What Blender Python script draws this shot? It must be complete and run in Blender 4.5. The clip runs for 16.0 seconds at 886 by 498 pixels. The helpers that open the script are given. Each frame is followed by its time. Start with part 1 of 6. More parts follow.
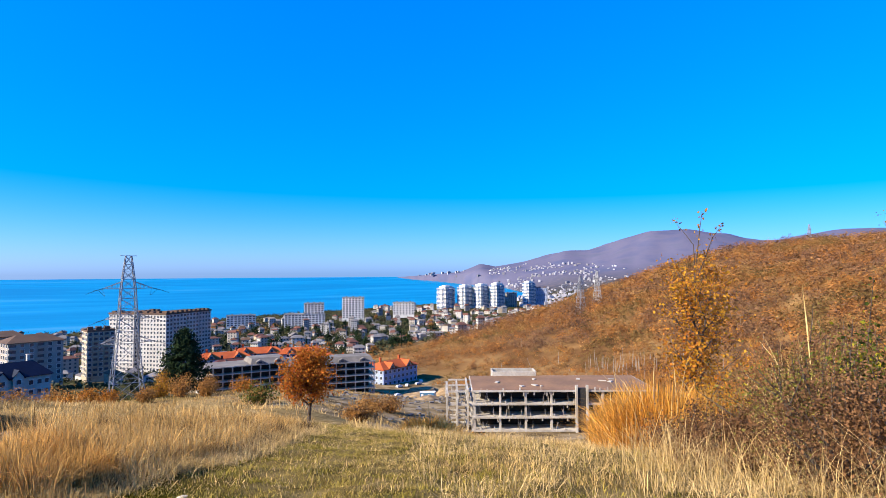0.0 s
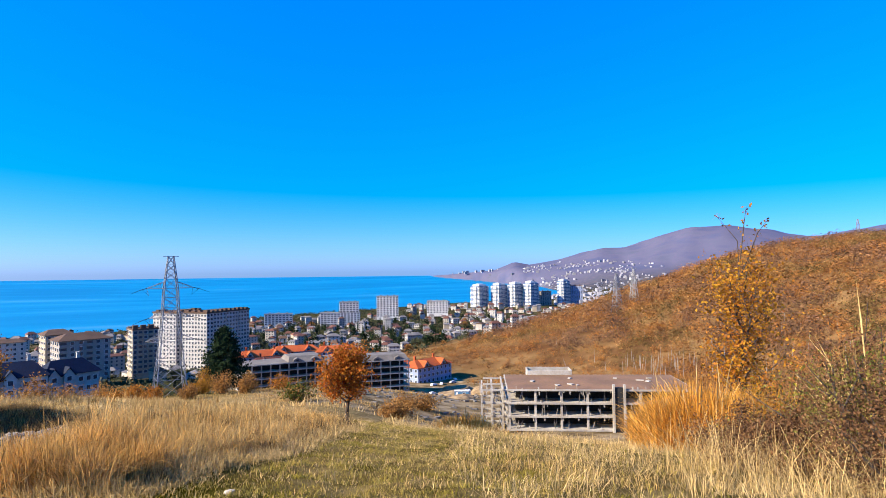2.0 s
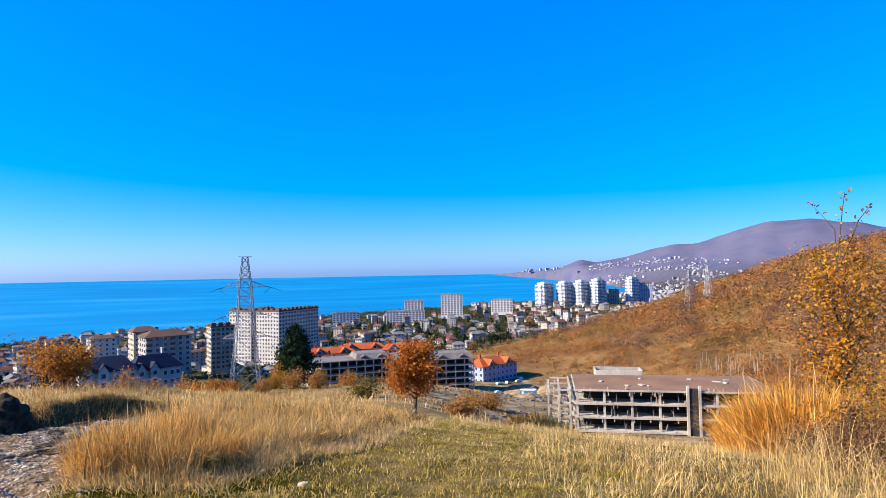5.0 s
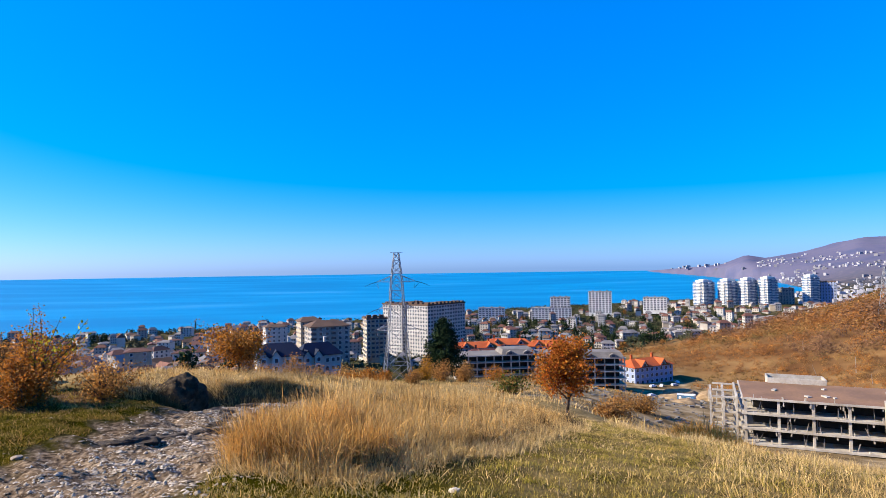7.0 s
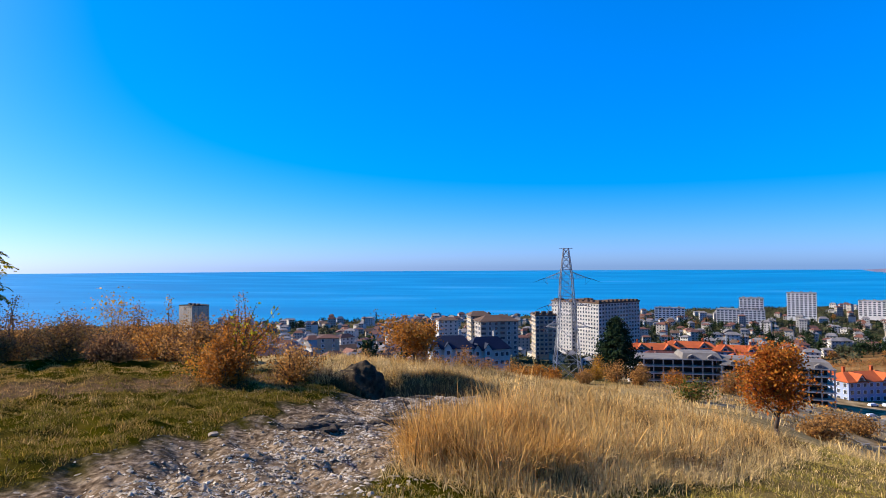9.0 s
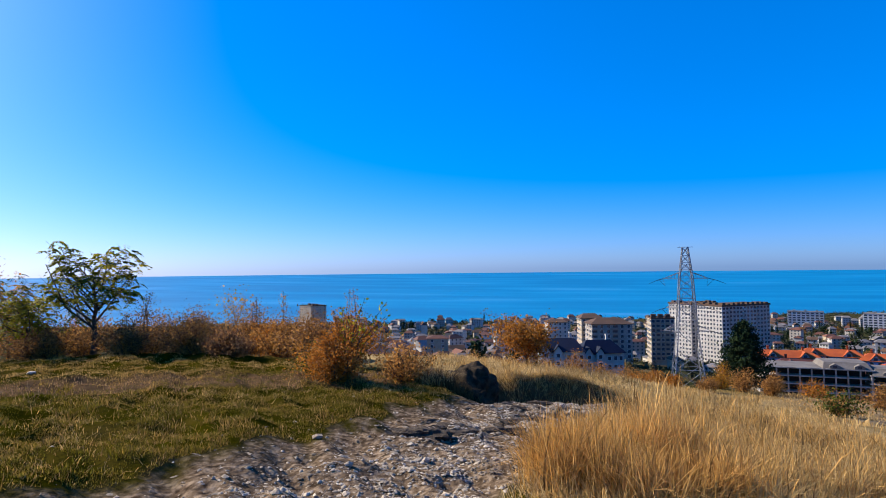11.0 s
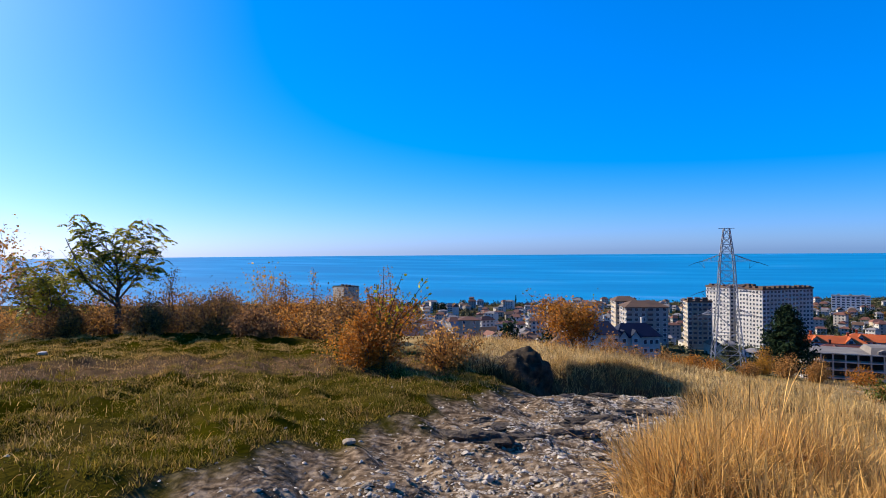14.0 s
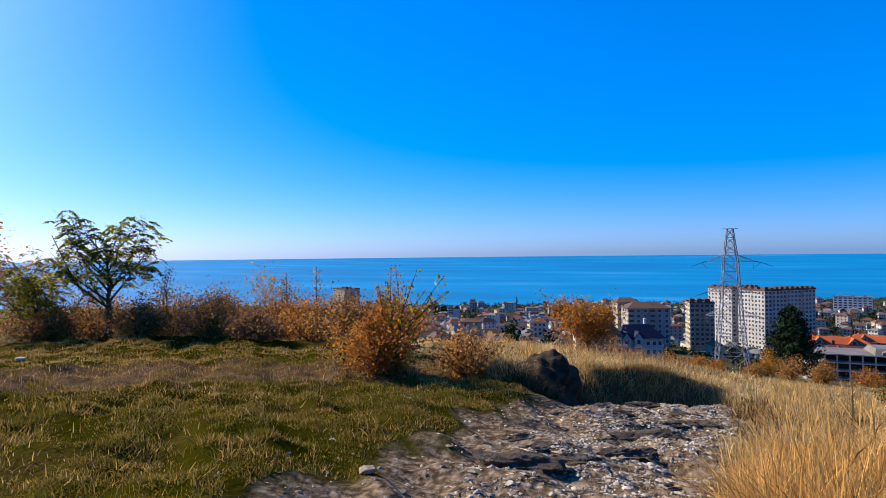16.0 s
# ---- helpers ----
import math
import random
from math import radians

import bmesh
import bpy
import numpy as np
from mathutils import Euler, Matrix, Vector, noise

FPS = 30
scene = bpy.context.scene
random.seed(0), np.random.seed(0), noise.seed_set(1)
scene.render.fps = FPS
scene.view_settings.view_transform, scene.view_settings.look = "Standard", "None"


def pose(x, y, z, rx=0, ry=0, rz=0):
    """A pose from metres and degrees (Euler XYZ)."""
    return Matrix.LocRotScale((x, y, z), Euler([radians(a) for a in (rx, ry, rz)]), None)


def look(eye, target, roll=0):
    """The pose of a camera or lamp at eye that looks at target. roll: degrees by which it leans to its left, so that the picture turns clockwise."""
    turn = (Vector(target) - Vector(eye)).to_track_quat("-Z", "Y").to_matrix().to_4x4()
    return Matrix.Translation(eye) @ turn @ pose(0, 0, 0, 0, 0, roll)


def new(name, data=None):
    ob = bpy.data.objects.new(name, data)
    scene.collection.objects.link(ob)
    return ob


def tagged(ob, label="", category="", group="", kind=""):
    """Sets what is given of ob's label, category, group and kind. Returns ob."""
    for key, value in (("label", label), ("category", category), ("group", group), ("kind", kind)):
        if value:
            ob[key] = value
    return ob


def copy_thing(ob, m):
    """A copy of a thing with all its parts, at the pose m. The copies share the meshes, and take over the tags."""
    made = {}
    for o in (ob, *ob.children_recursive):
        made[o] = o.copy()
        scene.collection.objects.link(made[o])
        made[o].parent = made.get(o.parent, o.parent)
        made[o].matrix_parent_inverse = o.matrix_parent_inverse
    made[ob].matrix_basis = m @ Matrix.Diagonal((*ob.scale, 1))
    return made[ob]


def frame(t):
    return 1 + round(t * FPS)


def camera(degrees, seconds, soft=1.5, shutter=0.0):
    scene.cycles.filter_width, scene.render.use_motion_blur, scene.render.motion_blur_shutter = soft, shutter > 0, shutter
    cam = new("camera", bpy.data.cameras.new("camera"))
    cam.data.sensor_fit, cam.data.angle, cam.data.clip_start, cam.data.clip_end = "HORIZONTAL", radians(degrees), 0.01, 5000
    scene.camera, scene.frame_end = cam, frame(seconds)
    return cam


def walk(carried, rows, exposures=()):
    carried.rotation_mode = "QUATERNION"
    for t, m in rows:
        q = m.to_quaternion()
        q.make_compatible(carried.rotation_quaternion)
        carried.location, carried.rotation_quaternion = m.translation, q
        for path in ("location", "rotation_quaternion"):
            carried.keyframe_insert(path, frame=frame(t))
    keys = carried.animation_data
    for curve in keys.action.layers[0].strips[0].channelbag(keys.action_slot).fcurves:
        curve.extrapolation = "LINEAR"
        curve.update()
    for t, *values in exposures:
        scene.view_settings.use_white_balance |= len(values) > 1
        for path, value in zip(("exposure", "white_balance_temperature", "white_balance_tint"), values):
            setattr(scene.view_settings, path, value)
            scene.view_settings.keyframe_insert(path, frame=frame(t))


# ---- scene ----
cam = camera(75.2, 16.0, soft=0.8)
PATH = [
    (0, (0.187, -0.41, 2.824), (1.158, 1.337, 2.908), -0.3),
    (0.5, (0.188, -0.371, 2.822), (1.142, 1.385, 2.904), -0.4),
    (1, (0.139, -0.364, 2.822), (1.068, 1.405, 2.904), -0.4),
    (1.5, (0.126, -0.36, 2.828), (1.027, 1.423, 2.908), -0.6),
    (2, (0.117, -0.354, 2.815), (0.985, 1.446, 2.895), -0.6),
    (2.5, (0.101, -0.342, 2.827), (0.931, 1.476, 2.905), -0.8),
    (3, (0.072, -0.34, 2.834), (0.856, 1.499, 2.91), -0.9),
    (3.5, (0.082, -0.33, 2.843), (0.817, 1.528, 2.92), -1.0),
    (5.8, (0.219, 0.411, 2.597), (0.75, 2.338, 2.67), -0.8),
    (6, (0.243, 0.518, 2.59), (0.71, 2.462, 2.661), -0.8),
    (6.5, (0.255, 0.738, 2.583), (0.537, 2.716, 2.655), -0.7),
    (7, (0.196, 0.97, 2.544), (0.372, 2.961, 2.616), -0.8),
    (7.5, (0.128, 1.154, 2.509), (0.195, 3.152, 2.583), -0.5),
    (8, (0.092, 1.434, 2.48), (-0.056, 3.427, 2.548), -0.3),
    (8.5, (0.066, 1.679, 2.456), (-0.24, 3.654, 2.518), -0.2),
    (9, (-0.037, 1.924, 2.427), (-0.439, 3.882, 2.491), -0.3),
    (9.5, (-0.162, 2.179, 2.398), (-0.662, 4.115, 2.459), -0.2),
    (9.7, (-0.193, 2.285, 2.373), (-0.753, 4.204, 2.44), -0.3),
    (11.8, (-0.688, 3.311, 2.205), (-1.511, 5.133, 2.257), -0.1),
    (12, (-0.745, 3.415, 2.196), (-1.588, 5.229, 2.241), 0.0),
    (12.5, (-0.937, 3.628, 2.15), (-1.788, 5.438, 2.19), -0.1),
    (13, (-1.118, 3.825, 2.114), (-1.969, 5.634, 2.14), -0.2),
    (13.5, (-1.269, 4.127, 2.077), (-2.134, 5.931, 2.094), -0.4),
    (14, (-1.412, 4.31, 2.059), (-2.269, 6.117, 2.069), -0.4),
    (14.5, (-1.603, 4.522, 2.041), (-2.446, 6.336, 2.05), -0.6),
    (15, (-1.775, 4.781, 1.99), (-2.621, 6.593, 2.009), -0.8),
    (15.5, (-1.958, 4.995, 1.955), (-2.818, 6.8, 1.972), -0.6),
    (16, (-2.188, 5.184, 1.91), (-3.047, 6.991, 1.927), -0.6),
]
walk(cam, [(t, look(eye, target, roll)) for t, eye, target, roll in PATH],
     [(0, 1.30), (3.5, 1.31), (7, 1.2), (8, 1.12), (9, 1.06), (9.7, 0.99), (11.8, 0.84), (12, 0.84), (12.5, 0.90), (13, 0.96), (13.5, 0.85),
      (14, 0.92), (14.5, 0.98), (15, 0.91), (15.5, 0.84), (16, 0.91)])

# ---- light ----
SUN_AZ, SUN_EL = radians(-84), radians(29)
world = bpy.data.worlds.new("sky")
scene.world = world
world.use_nodes = True
wn, wl = world.node_tree.nodes, world.node_tree.links
sky = wn.new("ShaderNodeTexSky")
sky.sky_type = "NISHITA"
sky.sun_disc = False
sky.sun_elevation, sky.sun_rotation = SUN_EL, SUN_AZ
sky.altitude, sky.air_density, sky.dust_density, sky.ozone_density = 800, 0.95, 1.7, 6.0
vivid = wn.new("ShaderNodeHueSaturation")
vivid.inputs["Saturation"].default_value = 1.372
tint = wn.new("ShaderNodeMix")
tint.data_type, tint.blend_type = "RGBA", "MULTIPLY"
tint.inputs["Factor"].default_value = 1.0
tint.inputs["B"].default_value = (1.142, 1.36, 1.988, 1)
haze = wn.new("ShaderNodeGamma")
haze.inputs["Gamma"].default_value = 0.678
wl.new(sky.outputs[0], haze.inputs["Color"])
wl.new(haze.outputs[0], tint.inputs["A"])
wl.new(tint.outputs["Result"], vivid.inputs["Color"])
wl.new(vivid.outputs[0], wn["Background"].inputs["Color"])
wn["Background"].inputs["Strength"].default_value = 0.104
sun = new("sun", bpy.data.lights.new("sun", "SUN"))
sun.data.energy, sun.data.angle, sun.data.color = 5.0, radians(0.6), (1.0, 0.87, 0.68)
toward = Vector((math.sin(SUN_AZ) * math.cos(SUN_EL), math.cos(SUN_AZ) * math.cos(SUN_EL), math.sin(SUN_EL)))
sun.matrix_world = look(toward * 60, (0, 0, 0))


# ---- materials ----
def mat(name, c1, c2=None, scale=1.0, rough=0.85, bump=0.0, metal=0.0, fine=None, rand=0.0, island=0.0, spec=0.3, through_light=0.0):
    """A surface whose colour wanders from c1 to c2 at two scales (metres per patch: 1 / scale)."""
    m = bpy.data.materials.new(name)
    m.use_nodes = True
    n, l = m.node_tree.nodes, m.node_tree.links
    b = n["Principled BSDF"]
    b.inputs["Roughness"].default_value, b.inputs["Metallic"].default_value = rough, metal
    b.inputs["Specular IOR Level"].default_value = 0.05 if through_light else spec
    c2 = c2 or tuple(v * 0.7 for v in c1)
    if max(c1) < 0.6 or through_light:
        c1, c2 = tuple(v * 0.76 for v in c1), tuple(v * 0.76 for v in c2)
    g = n.new("ShaderNodeNewGeometry")
    place = g.outputs["Position"]
    a = n.new("ShaderNodeTexNoise")
    a.inputs["Scale"].default_value, a.inputs["Detail"].default_value = scale, 5
    l.new(place, a.inputs["Vector"])
    f = n.new("ShaderNodeTexNoise")
    f.inputs["Scale"].default_value, f.inputs["Detail"].default_value = fine or scale * 9, 4
    l.new(place, f.inputs["Vector"])
    r = n.new("ShaderNodeMapRange")
    r.inputs[1].default_value, r.inputs[2].default_value = 0.36, 0.64
    l.new(a.outputs["Fac"], r.inputs[0])
    mix = n.new("ShaderNodeMix")
    mix.data_type = "RGBA"
    mix.inputs["A"].default_value, mix.inputs["B"].default_value = (*c1, 1), (*c2, 1)
    l.new(r.outputs[0], mix.inputs["Factor"])
    hs = n.new("ShaderNodeHueSaturation")
    l.new(mix.outputs["Result"], hs.inputs["Color"])
    v = n.new("ShaderNodeMapRange")
    v.inputs[3].default_value, v.inputs[4].default_value = 0.72, 1.28
    l.new(f.outputs["Fac"], v.inputs[0])
    value = v.outputs[0]
    if rand or island:
        source = g.outputs["Random Per Island"]
        if rand:
            source = n.new("ShaderNodeObjectInfo").outputs["Random"]
        k = n.new("ShaderNodeMapRange")
        k.inputs[3].default_value, k.inputs[4].default_value = 1 - (rand or island), 1 + (rand or island)
        l.new(source, k.inputs[0])
        mu = n.new("ShaderNodeMath")
        mu.operation = "MULTIPLY"
        l.new(value, mu.inputs[0])
        l.new(k.outputs[0], mu.inputs[1])
        value = mu.outputs[0]
    l.new(value, hs.inputs["Value"])
    l.new(hs.outputs[0], b.inputs["Base Color"])
    if bump:
        bp = n.new("ShaderNodeBump")
        bp.inputs["Strength"].default_value, bp.inputs["Distance"].default_value = bump, 0.05
        l.new(f.outputs["Fac"], bp.inputs["Height"])
        l.new(bp.outputs[0], b.inputs["Normal"])
    if through_light:
        t = n.new("ShaderNodeBsdfTranslucent")
        l.new(hs.outputs[0], t.inputs["Color"])
        ms = n.new("ShaderNodeMixShader")
        ms.inputs[0].default_value = through_light
        l.new(b.outputs[0], ms.inputs[1])
        l.new(t.outputs[0], ms.inputs[2])
        l.new(ms.outputs[0], n["Material Output"].inputs["Surface"])
    return m


M = dict(
    dry=mat("dry_grass", (0.70, 0.455, 0.17), (0.50, 0.30, 0.095), 0.5, 0.7, island=0.6, through_light=0.3),
    pale=mat("pale_dry_grass", (0.78, 0.56, 0.25), (0.56, 0.37, 0.135), 0.6, 0.7, island=0.55, through_light=0.3),
    gold=mat("golden_reed", (0.86, 0.47, 0.10), (0.70, 0.33, 0.055), 0.7, 0.6, island=0.5, through_light=0.35),
    russet=mat("russet_grass", (0.80, 0.48, 0.16), (0.60, 0.33, 0.09), 0.7, 0.7, island=0.55, through_light=0.3),
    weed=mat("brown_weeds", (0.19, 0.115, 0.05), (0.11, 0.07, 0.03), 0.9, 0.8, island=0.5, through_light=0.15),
    dry_weed=mat("withered_weeds", (0.46, 0.27, 0.13), (0.32, 0.185, 0.08), 0.9, 0.8, island=0.55, through_light=0.2),
    green=mat("short_grass", (0.33, 0.265, 0.04), (0.46, 0.34, 0.10), 0.9, 0.7, island=0.45, through_light=0.3),
    fresh=mat("fresh_grass", (0.215, 0.158, 0.018), (0.45, 0.27, 0.08), 0.6, 0.7, island=0.6, through_light=0.34),
    # darker green copy of fresh_grass, with the near lawn's shade in its colour
    fresh_shade=mat("fresh_grass_shade", (0.13, 0.115, 0.009), (0.25, 0.178, 0.03), 0.6, 0.7, island=0.6, through_light=0.34),
    concrete=mat("raw_concrete", (0.58, 0.53, 0.45), (0.38, 0.33, 0.27), 0.25, 0.9, 0.3),
    deck=mat("brown_roof_deck", (0.30, 0.165, 0.085), (0.22, 0.125, 0.07), 0.15, 0.9),
    slab_dark=mat("weathered_concrete", (0.24, 0.215, 0.185), (0.17, 0.15, 0.13), 0.2, 0.9, 0.3),
    steel=mat("galvanised_steel", (0.42, 0.43, 0.44), (0.30, 0.30, 0.30), 0.3, 0.5, metal=0.3),
    wire=mat("dark_cable", (0.10, 0.11, 0.12), None, 0.5, 0.6),
    white=mat("white_render", (0.59, 0.56, 0.51), (0.50, 0.47, 0.42), 0.08, 0.85, rand=0.06),
    grey_wall=mat("grey_render", (0.42, 0.38, 0.33), (0.34, 0.30, 0.26), 0.08, 0.85),
    sand_wall=mat("sand_render", (0.52, 0.43, 0.31), (0.42, 0.345, 0.25), 0.08, 0.85, rand=0.1),
    blue_wall=mat("pale_blue_render", (0.33, 0.40, 0.58), (0.27, 0.33, 0.50), 0.08, 0.85),
    town_wall=mat("town_walls", (0.56, 0.51, 0.44), (0.40, 0.36, 0.31), 0.05, 0.85, island=0.3),
    hotel_wall=mat("bright_white_render", (0.68, 0.66, 0.62), (0.58, 0.56, 0.52), 0.08, 0.8, rand=0.05),
    tower_glass=mat("blue_tower_glass", (0.12, 0.19, 0.32), (0.08, 0.14, 0.26), 0.2, 0.3, spec=0.5),
    glass=mat("window_glass", (0.07, 0.085, 0.11), (0.04, 0.05, 0.07), 0.3, 0.12, spec=0.6),
    frame_white=mat("white_frame", (0.75, 0.75, 0.74), None, 1.0, 0.5),
    roof_red=mat("orange_roof_tile", (0.52, 0.11, 0.022), (0.40, 0.08, 0.018), 0.2, 0.8, fine=3.0),
    roof_maroon=mat("maroon_roof", (0.12, 0.035, 0.025), (0.08, 0.03, 0.022), 0.2, 0.7),
    roof_brown=mat("brown_roof", (0.15, 0.085, 0.05), (0.10, 0.06, 0.04), 0.2, 0.85, rand=0.2),
    roof_grey=mat("grey_roof", (0.26, 0.24, 0.23), (0.17, 0.16, 0.16), 0.15, 0.85, rand=0.3),
    roof_town=mat("town_roof_red", (0.20, 0.08, 0.05), (0.13, 0.06, 0.045), 0.1, 0.85, rand=0.35),
    roof_blue=mat("blue_slate", (0.022, 0.032, 0.06), (0.016, 0.024, 0.05), 0.2, 0.8, spec=0.1),
    # near-black colour that stands in for shade inside open buildings
    dark=mat("interior_shade", (0.05, 0.045, 0.04), (0.03, 0.028, 0.026), 0.3, 0.9),
    bark=mat("bark", (0.13, 0.095, 0.07), (0.08, 0.06, 0.045), 6.0, 0.95, 0.4),
    bark_pale=mat("pale_bark", (0.42, 0.37, 0.31), (0.28, 0.24, 0.2), 4.0, 0.9, 0.3),
    leaf_orange=mat("orange_leaves", (0.58, 0.24, 0.03), (0.46, 0.16, 0.025), 0.6, 0.6, island=0.4, through_light=0.35),
    leaf_red=mat("red_orange_leaves", (0.56, 0.175, 0.025), (0.44, 0.11, 0.02), 0.8, 0.6, island=0.4, through_light=0.4),
    leaf_yellow=mat("yellow_leaves", (0.68, 0.36, 0.035), (0.56, 0.25, 0.025), 0.6, 0.6, island=0.35, through_light=0.45),
    leaf_rust=mat("rust_leaves", (0.52, 0.26, 0.07), (0.34, 0.17, 0.055), 0.7, 0.7, island=0.5, through_light=0.5),
    leaf_green=mat("green_leaves", (0.055, 0.085, 0.015), (0.14, 0.15, 0.02), 0.5, 0.5, island=0.45, through_light=0.3),
    leaf_olive=mat("olive_leaves", (0.28, 0.28, 0.02), (0.46, 0.37, 0.03), 0.6, 0.5, island=0.5, through_light=0.5),
    leaf_dark=mat("conifer_needles", (0.022, 0.04, 0.02), (0.030, 0.048, 0.018), 0.4, 0.9, island=0.4, spec=0.03),
    leaf_town=mat("town_foliage", (0.045, 0.06, 0.025), (0.09, 0.085, 0.03), 0.03, 0.8, island=0.4, rand=0.3),
    bramble=mat("bramble_leaves", (0.23, 0.115, 0.05), (0.13, 0.065, 0.03), 1.6, 0.6, island=0.35, through_light=0.2),
    bramble_green=mat("green_bramble_leaves", (0.14, 0.135, 0.025), (0.24, 0.20, 0.045), 1.2, 0.5, island=0.5, through_light=0.25),
    bramble_dry=mat("dry_bramble_leaves", (0.36, 0.20, 0.09), (0.22, 0.11, 0.05), 1.6, 0.6, island=0.4, through_light=0.5),
    woods=mat("autumn_woods", (0.50, 0.205, 0.045), (0.24, 0.115, 0.05), 0.13, 0.85, fine=0.9, island=0.15, through_light=0.2),
    woods_brown=mat("half_bare_woods", (0.32, 0.165, 0.08), (0.14, 0.08, 0.05), 0.13, 0.9, fine=0.9, island=0.15, through_light=0.15),
    woods_tan=mat("tan_scrub", (0.48, 0.26, 0.085), (0.30, 0.15, 0.05), 0.13, 0.9, fine=0.9, island=0.15, through_light=0.2),
    woods_olive=mat("olive_bushes", (0.28, 0.17, 0.055), (0.14, 0.095, 0.035), 0.13, 0.9, fine=0.9, island=0.15, through_light=0.2),
    ledge=mat("broken_ledge", (0.17, 0.135, 0.10), (0.07, 0.055, 0.042), 7.0, 0.95, 0.9, spec=0.1),
    rock=mat("dark_rock", (0.10, 0.073, 0.046), (0.035, 0.026, 0.017), 5.0, 0.95, 0.8, spec=0.1),
    stone=mat("pale_limestone", (0.54, 0.465, 0.36), (0.27, 0.215, 0.155), 3.0, 0.95, 0.4, island=0.5, spec=0.1),
    spoil=mat("spoil_earth", (0.42, 0.29, 0.15), (0.24, 0.155, 0.08), 0.4, 0.95, 0.5),
    cabin=mat("blue_paint", (0.10, 0.25, 0.42), (0.07, 0.18, 0.32), 0.6, 0.5),
    car_paint=mat("car_paint", (0.62, 0.62, 0.63), (0.5, 0.5, 0.51), 0.6, 0.3, rand=0.4),
    rubber=mat("tyre_rubber", (0.03, 0.03, 0.03), None, 2.0, 0.9),
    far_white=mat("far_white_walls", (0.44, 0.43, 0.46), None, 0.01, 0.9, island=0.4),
)


# ---- mesh tools ----
class Shape:
    """Collects vertices and faces for one mesh."""

    def __init__(self):
        self.v, self.f, self.n = [], [], 0

    def add(self, verts, faces):
        self.v.append(np.asarray(verts, float).reshape(-1, 3))
        self.f += [tuple(i + self.n for i in q) for q in faces]
        self.n += len(self.v[-1])
        return self

    def box(self, cx, cy, cz, sx, sy, sz, rz=0.0):
        """A box by the middle of its base and its size."""
        p = np.array([(x, y, z) for z in (0, 1) for x, y in ((-.5, -.5), (.5, -.5), (.5, .5), (-.5, .5))]) * (sx, sy, sz)
        c, s = math.cos(rz), math.sin(rz)
        p = np.c_[p[:, 0] * c - p[:, 1] * s + cx, p[:, 0] * s + p[:, 1] * c + cy, p[:, 2] + cz]
        return self.add(p, [(3, 2, 1, 0), (4, 5, 6, 7), (0, 1, 5, 4), (1, 2, 6, 5), (2, 3, 7, 6), (3, 0, 4, 7)])

    def bar(self, a, b, w, w2=None, sides=4):
        """A straight bar or tapered limb from a to b."""
        a, b = np.array(a, float), np.array(b, float)
        d = b - a
        d = d / (np.linalg.norm(d) + 1e-9)
        u = np.cross(d, (0, 0, 1) if abs(d[2]) < 0.9 else (1, 0, 0))
        u /= np.linalg.norm(u)
        k = np.cross(d, u)
        w2 = w if w2 is None else w2
        t = [2 * math.pi * (i + 0.5) / sides for i in range(sides)]
        ring = [u * math.cos(q) + k * math.sin(q) for q in t]
        p = [a + q * w * 0.71 for q in ring] + [b + q * w2 * 0.71 for q in ring]
        fs = [(i, (i + 1) % sides, sides + (i + 1) % sides, sides + i) for i in range(sides)]
        fs += [tuple(range(sides))[::-1], tuple(range(sides, 2 * sides))]
        return self.add(p, fs)

    def tube(self, points, widths, sides=4):
        """A bent limb of one piece through the points."""
        pts = [np.array(p, float) for p in points]
        rings = []
        for k, p in enumerate(pts):
            d = pts[min(k + 1, len(pts) - 1)] - pts[max(k - 1, 0)]
            d = d / (np.linalg.norm(d) + 1e-9)
            u = np.cross(d, (0, 1, 0) if abs(d[1]) < 0.9 else (1, 0, 0))
            u /= np.linalg.norm(u)
            w = np.cross(d, u)
            rings += [p + (u * math.cos(q) + w * math.sin(q)) * widths[k] * 0.71 for q in [2 * math.pi * (i + 0.5) / sides for i in range(sides)]]
        f = [(k * sides + i, k * sides + (i + 1) % sides, (k + 1) * sides + (i + 1) % sides, (k + 1) * sides + i) for k in range(len(pts) - 1) for i in range(sides)]
        n = len(rings)
        return self.add(rings, f + [tuple(range(sides))[::-1], tuple(range(n - sides, n))])

    def pane(self, w, h, rim=0.1, out=0.12, deep=0.05):
        """A window in one piece: a rim that stands out from the wall and glass set back in it; the glass is the last face."""
        def ring(a, b, y):
            return [(-a, y, -b), (a, y, -b), (a, y, b), (-a, y, b)]

        v = ring(w / 2 + rim, h / 2 + rim, 0) + ring(w / 2 + rim, h / 2 + rim, -out) + ring(w / 2, h / 2, -out) + ring(w / 2, h / 2, -deep)
        f = [(k * 4 + i, k * 4 + (i + 1) % 4, k * 4 + 4 + (i + 1) % 4, k * 4 + 4 + i) for k in range(3) for i in range(4)]
        return self.add(v, f + [(12, 13, 14, 15)])

    def hip(self, cx, cy, z, sx, sy, h, over=0.5, ridge=0.5):
        """A hipped roof; ridge: the ridge's length as a share of sx (1: a gable)."""
        a, b = sx / 2 + over, sy / 2 + over
        r = ridge * sx / 2 if ridge < 1 else a
        p = [(-a, -b, -0.15), (a, -b, -0.15), (a, b, -0.15), (-a, b, -0.15), (-a, -b, 0.05), (a, -b, 0.05), (a, b, 0.05), (-a, b, 0.05), (-r, 0, h), (r, 0, h)]
        p = np.array(p) + (cx, cy, z)
